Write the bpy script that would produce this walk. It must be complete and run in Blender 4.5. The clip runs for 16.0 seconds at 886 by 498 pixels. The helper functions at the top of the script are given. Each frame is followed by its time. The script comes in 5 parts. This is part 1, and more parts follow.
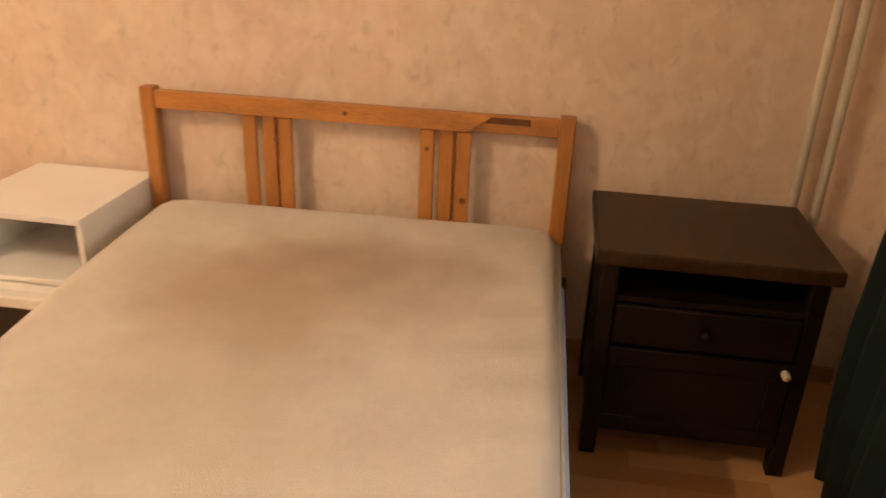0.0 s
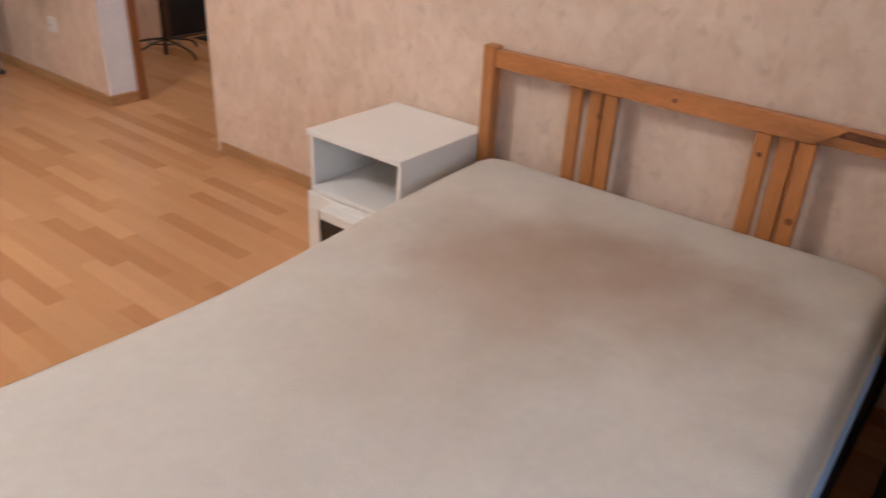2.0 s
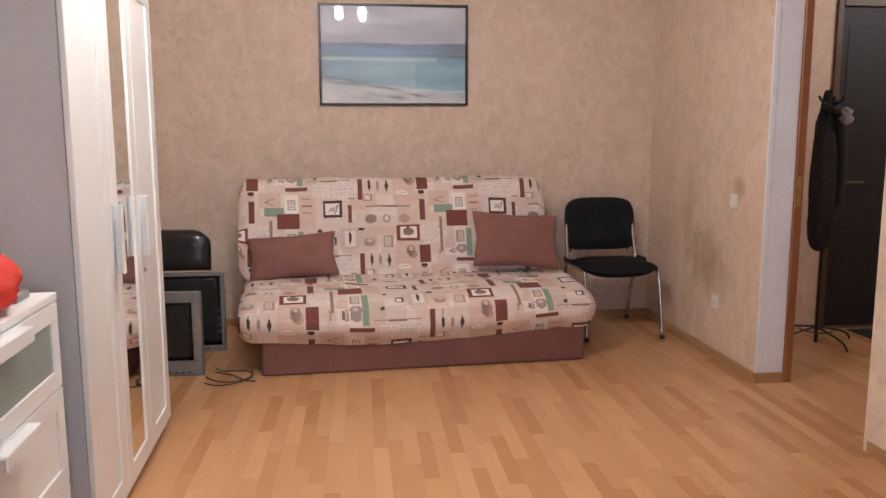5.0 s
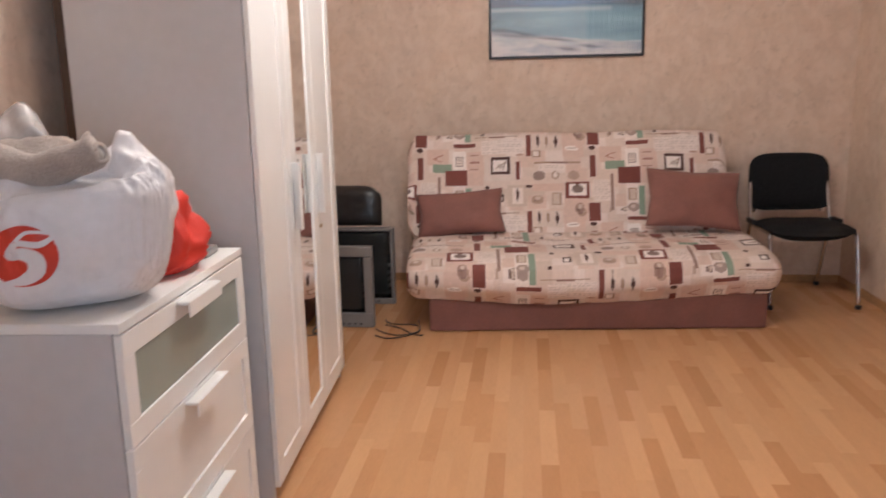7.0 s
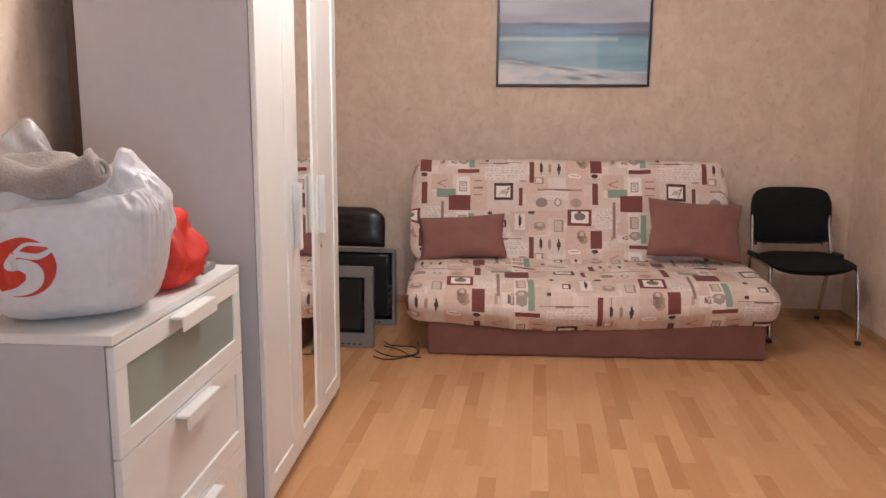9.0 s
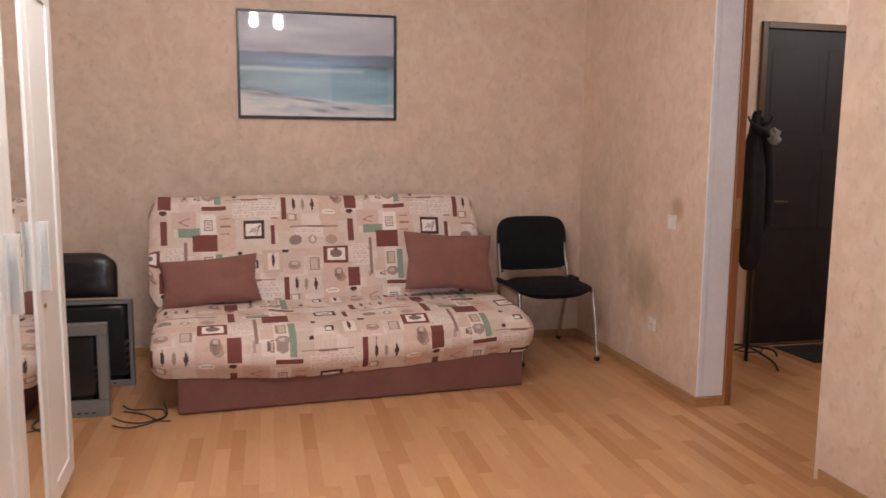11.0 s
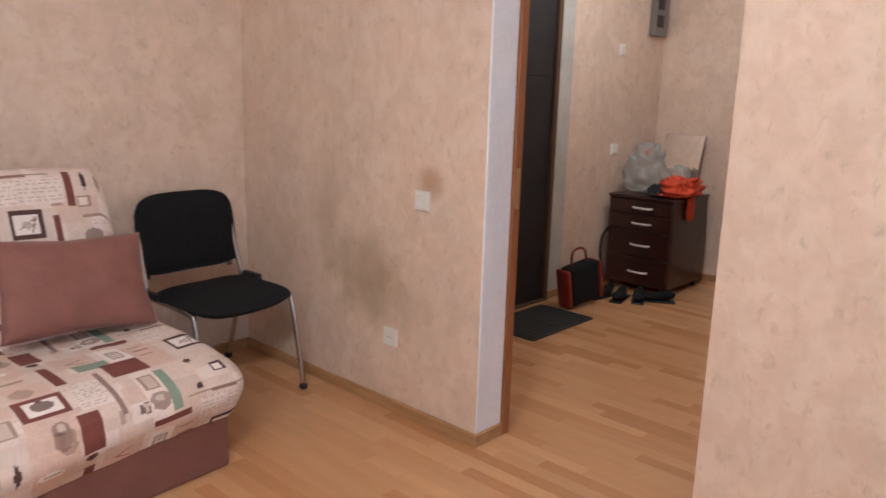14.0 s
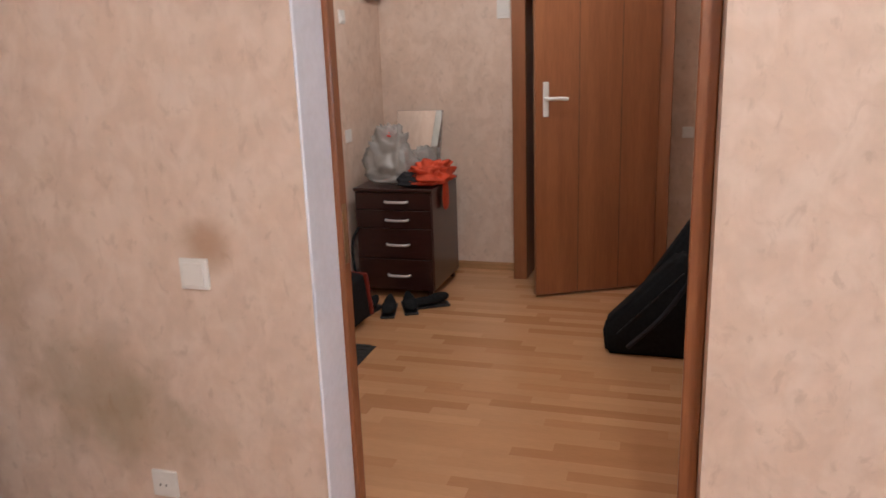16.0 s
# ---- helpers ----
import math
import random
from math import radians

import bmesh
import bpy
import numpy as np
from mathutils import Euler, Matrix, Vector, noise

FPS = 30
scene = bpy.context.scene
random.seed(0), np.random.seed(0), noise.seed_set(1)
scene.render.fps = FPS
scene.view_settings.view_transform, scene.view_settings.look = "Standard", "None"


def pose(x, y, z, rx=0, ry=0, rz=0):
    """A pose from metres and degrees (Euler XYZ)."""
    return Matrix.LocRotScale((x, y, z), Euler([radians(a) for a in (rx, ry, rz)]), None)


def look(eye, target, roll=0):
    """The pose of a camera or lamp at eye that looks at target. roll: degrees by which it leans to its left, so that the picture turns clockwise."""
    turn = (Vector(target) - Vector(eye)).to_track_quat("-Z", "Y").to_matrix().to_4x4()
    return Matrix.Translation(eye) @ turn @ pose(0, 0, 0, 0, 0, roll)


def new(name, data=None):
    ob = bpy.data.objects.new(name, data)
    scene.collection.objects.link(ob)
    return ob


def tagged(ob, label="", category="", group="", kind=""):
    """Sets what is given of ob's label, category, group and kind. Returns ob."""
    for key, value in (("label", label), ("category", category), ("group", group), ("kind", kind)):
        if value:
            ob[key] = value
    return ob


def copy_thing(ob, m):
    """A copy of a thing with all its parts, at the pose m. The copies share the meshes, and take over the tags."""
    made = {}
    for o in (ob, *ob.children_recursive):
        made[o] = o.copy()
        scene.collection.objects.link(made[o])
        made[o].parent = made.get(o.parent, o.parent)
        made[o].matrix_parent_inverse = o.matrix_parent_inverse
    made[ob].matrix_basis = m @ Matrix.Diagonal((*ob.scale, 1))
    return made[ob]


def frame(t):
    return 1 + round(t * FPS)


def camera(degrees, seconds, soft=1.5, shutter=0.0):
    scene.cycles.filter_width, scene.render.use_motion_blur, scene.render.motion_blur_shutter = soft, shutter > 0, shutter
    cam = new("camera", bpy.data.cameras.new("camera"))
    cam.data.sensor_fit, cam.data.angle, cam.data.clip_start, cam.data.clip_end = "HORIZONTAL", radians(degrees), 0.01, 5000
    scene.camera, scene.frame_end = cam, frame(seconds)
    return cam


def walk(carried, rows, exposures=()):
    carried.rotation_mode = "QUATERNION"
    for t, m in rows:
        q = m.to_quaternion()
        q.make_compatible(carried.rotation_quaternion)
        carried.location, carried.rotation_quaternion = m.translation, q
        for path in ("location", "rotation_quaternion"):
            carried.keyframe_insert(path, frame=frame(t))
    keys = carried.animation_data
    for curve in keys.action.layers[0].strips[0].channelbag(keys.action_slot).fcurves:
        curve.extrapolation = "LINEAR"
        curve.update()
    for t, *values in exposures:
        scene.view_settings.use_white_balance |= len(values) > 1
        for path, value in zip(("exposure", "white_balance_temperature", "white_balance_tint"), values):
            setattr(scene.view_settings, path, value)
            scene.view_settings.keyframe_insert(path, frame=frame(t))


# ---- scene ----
cam = camera(60.0, 16.0, soft=1.5, shutter=0.3)
PATH = [
    (0, (-2.169, -3.664, 1.279), (-0.356, -3.41, 0.476), 2.4),
    (0.5, (-2.26, -3.798, 1.351), (-0.552, -3.233, 0.477), 1.6),
    (1, (-2.118, -3.828, 1.333), (-0.492, -3.18, 0.365), 1.5),
    (1.5, (-1.971, -3.784, 1.317), (-0.357, -3.093, 0.358), 4.5),
    (2, (-1.989, -3.82, 1.31), (-0.594, -2.733, 0.376), 2.9),
    (2.5, (-1.941, -3.912, 1.336), (-0.847, -2.545, 0.369), 1.0),
    (3, (-2.033, -3.93, 1.338), (-1.281, -2.334, 0.397), -0.1),
    (3.5, (-2.125, -3.858, 1.334), (-1.661, -2.12, 0.461), 1.0),
    (4, (-2.139, -3.815, 1.301), (-1.855, -1.946, 0.648), 1.5),
    (4.5, (-2.1, -3.837, 1.321), (-1.854, -1.894, 0.917), 0.9),
    (4.7, (-2.103, -3.845, 1.318), (-1.875, -1.878, 1.035), 0.3),
    (6.8, (-2.135, -3.762, 1.33), (-2.24, -1.795, 0.984), -0.8),
    (7, (-2.13, -3.763, 1.327), (-2.349, -1.815, 0.931), -1.2),
    (7.5, (-2.113, -3.769, 1.322), (-2.469, -1.853, 0.87), -1.4),
    (8, (-2.081, -3.798, 1.331), (-2.392, -1.864, 0.925), -0.5),
    (10.5, (-2.122, -3.714, 1.339), (-1.986, -1.739, 1.051), 0.9),
    (11, (-2.215, -3.575, 1.355), (-1.773, -1.641, 1.099), 0.5),
    (11.5, (-2.284, -3.351, 1.35), (-1.78, -1.437, 1.064), 0.1),
    (12, (-2.256, -3.064, 1.375), (-1.634, -1.201, 0.995), 0.6),
    (12.5, (-2.319, -2.778, 1.409), (-1.431, -1.031, 1.01), 1.3),
    (13, (-2.413, -2.496, 1.437), (-1.292, -0.898, 1.005), 1.4),
    (13.5, (-2.252, -2.198, 1.446), (-1.03, -0.67, 1.032), -0.3),
    (14, (-2.211, -1.847, 1.434), (-0.779, -0.516, 1.013), 1.7),
    (14.5, (-2.143, -1.565, 1.452), (-0.527, -0.466, 1.025), 1.3),
    (15, (-1.908, -1.288, 1.457), (-0.216, -0.32, 1.013), -0.1),
    (15.5, (-1.743, -1.046, 1.464), (0.033, -0.259, 0.989), -0.6),
    (16, (-1.616, -0.84, 1.497), (0.233, -0.266, 0.995), -2.0),
]
walk(cam, [(t, look(eye, target, roll)) for t, eye, target, roll in PATH],
     [(0, 0.70, 9700, 17), (0.25, 0.70, 7400, 13), (0.5, 0.68, 5900, 10), (1.0, 0.62, 5450, 8), (1.5, 0.60, 5350, 8), (2.5, 0.47, 5900, 10), (3.5, 0.4, 5600, 9), (4.7, 0.47, 5550, 9), (8.0, 0.38, 5700, 11), (10.5, 0.42, 5650, 10), (11.2, 0.40, 5750, 11), (12.0, 0.60, 5500, 10), (12.7, 0.72, 5250, 8), (14.0, 0.72, 5250, 7), (16.0, 0.68, 5300, 8)])

# world, window light and lamps
world = bpy.data.worlds.new("world")
scene.world = world
world.use_nodes = True
sky = world.node_tree.nodes.new("ShaderNodeTexSky")
sky.sky_type, sky.sun_disc, sky.sun_elevation, sky.sun_rotation = "NISHITA", False, radians(35), radians(160)
world.node_tree.links.new(sky.outputs[0], world.node_tree.nodes["Background"].inputs[0])
world.node_tree.nodes["Background"].inputs[1].default_value = 0.10


def lamp(name, kind, place, energy, color, **more):
    d = bpy.data.lights.new(name, kind)
    d.energy, d.color = energy, color
    for k, v in more.items():
        if k == "size":
            if kind == "AREA":
                d.shape, d.size, d.size_y = "RECTANGLE", v[0], v[1]
            else:
                d.shadow_soft_size = v
    ob = new(name, d)
    ob.matrix_world = place
    return ob


WIN = (-2.30, -1.10, 0.80, 1.62)  # x0, x1, z0, z1 of the window in the south wall
SOUTH = -4.58
window_light = lamp("window_light", "AREA", pose((WIN[0] + WIN[1]) / 2, SOUTH - 0.26, 1.21, 90, 0, 0), 10, (0.80, 0.90, 1.0), size=(1.10, 0.72))
BULBS = [(-2.56, -1.30, 2.65), (-2.32, -1.25, 2.65), (-2.08, -1.30, 2.65)]
for i, p in enumerate(BULBS):
    lamp("bulb_light", "POINT", pose(p[0], p[1], p[2] - 0.06), 19.5, (1.0, 0.88, 0.76), size=0.04)
lamp("hall_light", "POINT", pose(1.9, 0.1, 2.45), 20, (1.0, 0.88, 0.74), size=0.08)


# ---- materials ----
from mathutils.bvhtree import BVHTree


def mat(name, base, rough=0.6, metal=0.0, vary=0.0, scale=8.0, fine=0.0, bump=0.0, bump_scale=60.0, stretch=(1, 1, 1), alt=None,
        island=0.0, obrand=0.0, tones=(), alpha=1.0, trans=0.0, coat=0.0, emit=0.0, sheen=0.0, spec=0.5):
    m = bpy.data.materials.new(name)
    m.use_nodes = True
    nt = m.node_tree
    N, L = nt.nodes, nt.links
    b = N["Principled BSDF"]
    b.inputs["Roughness"].default_value, b.inputs["Metallic"].default_value = rough, metal
    b.inputs["Specular IOR Level"].default_value = spec
    b.inputs["Alpha"].default_value, b.inputs["Transmission Weight"].default_value = alpha, trans
    b.inputs["Coat Weight"].default_value = coat
    b.inputs["Sheen Weight"].default_value = sheen
    b.inputs["Base Color"].default_value = (*base, 1)
    if emit:
        b.inputs["Emission Color"].default_value, b.inputs["Emission Strength"].default_value = (*base, 1), emit
    tc = N.new("ShaderNodeTexCoord")
    mp = N.new("ShaderNodeMapping")
    mp.inputs["Scale"].default_value = stretch
    L.new(tc.outputs["Object"], mp.inputs[0])
    col = None
    if vary:
        n1 = N.new("ShaderNodeTexNoise")
        n1.inputs["Scale"].default_value, n1.inputs["Detail"].default_value = scale, 4
        L.new(mp.outputs[0], n1.inputs["Vector"])
        ramp = N.new("ShaderNodeMapRange")
        ramp.inputs[1].default_value, ramp.inputs[2].default_value = 0.3, 0.7
        L.new(n1.outputs[0], ramp.inputs[0])
        mx = N.new("ShaderNodeMix")
        mx.data_type = "RGBA"
        lo = alt or tuple(c * (1 - vary) for c in base)
        mx.inputs[6].default_value, mx.inputs[7].default_value = (*lo, 1), (*[min(1, c * (1 + vary * 0.6)) for c in base], 1)
        L.new(ramp.outputs[0], mx.inputs[0])
        col = mx.outputs[2]
        if fine:
            n2 = N.new("ShaderNodeTexNoise")
            n2.inputs["Scale"].default_value, n2.inputs["Detail"].default_value = scale * 9, 5
            L.new(mp.outputs[0], n2.inputs["Vector"])
            r2 = N.new("ShaderNodeMapRange")
            r2.inputs[1].default_value, r2.inputs[2].default_value, r2.inputs[3].default_value, r2.inputs[4].default_value = 0.3, 0.7, 1 - fine, 1 + fine
            L.new(n2.outputs[0], r2.inputs[0])
            mu = N.new("ShaderNodeMix")
            mu.data_type, mu.blend_type = "RGBA", "MULTIPLY"
            mu.inputs[0].default_value = 1
            L.new(col, mu.inputs[6])
            L.new(r2.outputs[0], mu.inputs[7])
            col = mu.outputs[2]
    if island or obrand:
        if col is None:
            rgb = N.new("ShaderNodeRGB")
            rgb.outputs[0].default_value = (*base, 1)
            col = rgb.outputs[0]
        src = N.new("ShaderNodeNewGeometry").outputs["Random Per Island"] if island else N.new("ShaderNodeObjectInfo").outputs["Random"]
        k = island or obrand
        r3 = N.new("ShaderNodeMapRange")
        r3.inputs[3].default_value, r3.inputs[4].default_value = 1 - k, 1 + k
        L.new(src, r3.inputs[0])
        if tones:
            step = N.new("ShaderNodeValToRGB")
            step.color_ramp.interpolation = "CONSTANT"
            while len(step.color_ramp.elements) < len(tones):
                step.color_ramp.elements.new(1.0)
            for q, (at, tone) in enumerate(tones):
                step.color_ramp.elements[q].position, step.color_ramp.elements[q].color = at, (*tone, 1)
            L.new(src, step.inputs[0])
            mt = N.new("ShaderNodeMix")
            mt.data_type, mt.blend_type = "RGBA", "MULTIPLY"
            mt.inputs[0].default_value = 1
            L.new(col, mt.inputs[6])
            L.new(step.outputs[0], mt.inputs[7])
            col = mt.outputs[2]
        mu = N.new("ShaderNodeMix")
        mu.data_type, mu.blend_type = "RGBA", "MULTIPLY"
        mu.inputs[0].default_value = 1
        L.new(col, mu.inputs[6])
        L.new(r3.outputs[0], mu.inputs[7])
        col = mu.outputs[2]
    if col is not None:
        L.new(col, b.inputs["Base Color"])
    if bump:
        n3 = N.new("ShaderNodeTexNoise")
        n3.inputs["Scale"].default_value, n3.inputs["Detail"].default_value = bump_scale, 4
        L.new(mp.outputs[0], n3.inputs["Vector"])
        bp = N.new("ShaderNodeBump")
        bp.inputs["Strength"].default_value, bp.inputs["Distance"].default_value = bump, 0.004
        L.new(n3.outputs[0], bp.inputs["Height"])
        L.new(bp.outputs[0], b.inputs["Normal"])
    return m


def wallpaper():
    """Beige non-woven wallpaper: soft clouds, small brownish flecks, fine relief and a few dirty patches by the corner."""
    m = mat("wallpaper", (0.690, 0.535, 0.425), 0.72, vary=0.07, scale=3.0, fine=0.04, bump=0.45, bump_scale=24, spec=0.3)
    nt = m.node_tree
    N, L = nt.nodes, nt.links
    b = N["Principled BSDF"]
    col = b.inputs["Base Color"].links[0].from_socket
    tc = N.new("ShaderNodeTexCoord")

    def layer(col, mask, color, weight):
        mx = N.new("ShaderNodeMix")
        mx.data_type = "RGBA"
        w = N.new("ShaderNodeMath")
        w.operation = "MULTIPLY"
        w.inputs[1].default_value = weight
        L.new(mask, w.inputs[0])
        L.new(w.outputs[0], mx.inputs[0])
        L.new(col, mx.inputs[6])
        mx.inputs[7].default_value = (*color, 1)
        return mx.outputs[2]

    def spots(scale, lo, hi, stretch, seed):
        mp = N.new("ShaderNodeMapping")
        mp.inputs["Scale"].default_value = stretch
        mp.inputs["Location"].default_value = (seed, seed, seed)
        L.new(tc.outputs["Object"], mp.inputs[0])
        n = N.new("ShaderNodeTexNoise")
        n.inputs["Scale"].default_value, n.inputs["Detail"].default_value, n.inputs["Roughness"].default_value, n.inputs["Distortion"].default_value = scale, 3, 0.6, 0.5
        L.new(mp.outputs[0], n.inputs["Vector"])
        r = N.new("ShaderNodeMapRange")
        r.inputs[1].default_value, r.inputs[2].default_value = lo, hi
        L.new(n.outputs[0], r.inputs[0])
        return r.outputs[0]

    col = layer(col, spots(11, 0.44, 0.62, (1, 1, 0.8), 3.0), (0.80, 0.665, 0.56), 0.45)
    col = layer(col, spots(17, 0.575, 0.70, (1.4, 1.4, 1.0), 7.0), (0.46, 0.335, 0.25), 0.38)
    for (c, r, k, tint) in (((0.0, 0.68, 0.60), (0.3, 0.31, 0.24), 0.48, (0.26, 0.20, 0.11)),
                            ((0.0, 0.57, 0.50), (0.3, 0.33, 0.16), 0.40, (0.32, 0.24, 0.14)),
                            ((0.0, 0.285, 1.04), (0.3, 0.10, 0.09), 0.62, (0.36, 0.20, 0.10)),
                            ((0.0, 0.95, 0.85), (0.3, 0.10, 0.35), 0.30, (0.38, 0.24, 0.13)),
                            ((0.0, 1.35, 0.55), (0.3, 0.35, 0.45), 0.22, (0.38, 0.27, 0.17))):
        mp = N.new("ShaderNodeMapping")
        mp.vector_type = "TEXTURE"
        mp.inputs["Location"].default_value, mp.inputs["Scale"].default_value = c, r
        L.new(tc.outputs["Object"], mp.inputs[0])
        warp = N.new("ShaderNodeTexNoise")
        warp.inputs["Scale"].default_value = 9
        L.new(tc.outputs["Object"], warp.inputs["Vector"])
        ln = N.new("ShaderNodeVectorMath")
        ln.operation = "LENGTH"
        L.new(mp.outputs[0], ln.inputs[0])
        ad = N.new("ShaderNodeMath")
        ad.operation = "ADD"
        L.new(ln.outputs["Value"], ad.inputs[0])
        L.new(warp.outputs[0], ad.inputs[1])
        r = N.new("ShaderNodeMapRange")
        r.interpolation_type = "SMOOTHSTEP"
        r.inputs[1].default_value, r.inputs[2].default_value = 1.6, 0.7
        L.new(ad.outputs[0], r.inputs[0])
        col = layer(col, r.outputs[0], tint, k)
    L.new(col, b.inputs["Base Color"])
    return m


STRIPS = ((0.0, (0.98, 0.97, 0.96)), (0.28, (0.82, 0.735, 0.655)), (0.44, (0.93, 0.90, 0.87)), (0.74, (0.865, 0.80, 0.735)), (0.86, (1.0, 1.0, 1.0)))

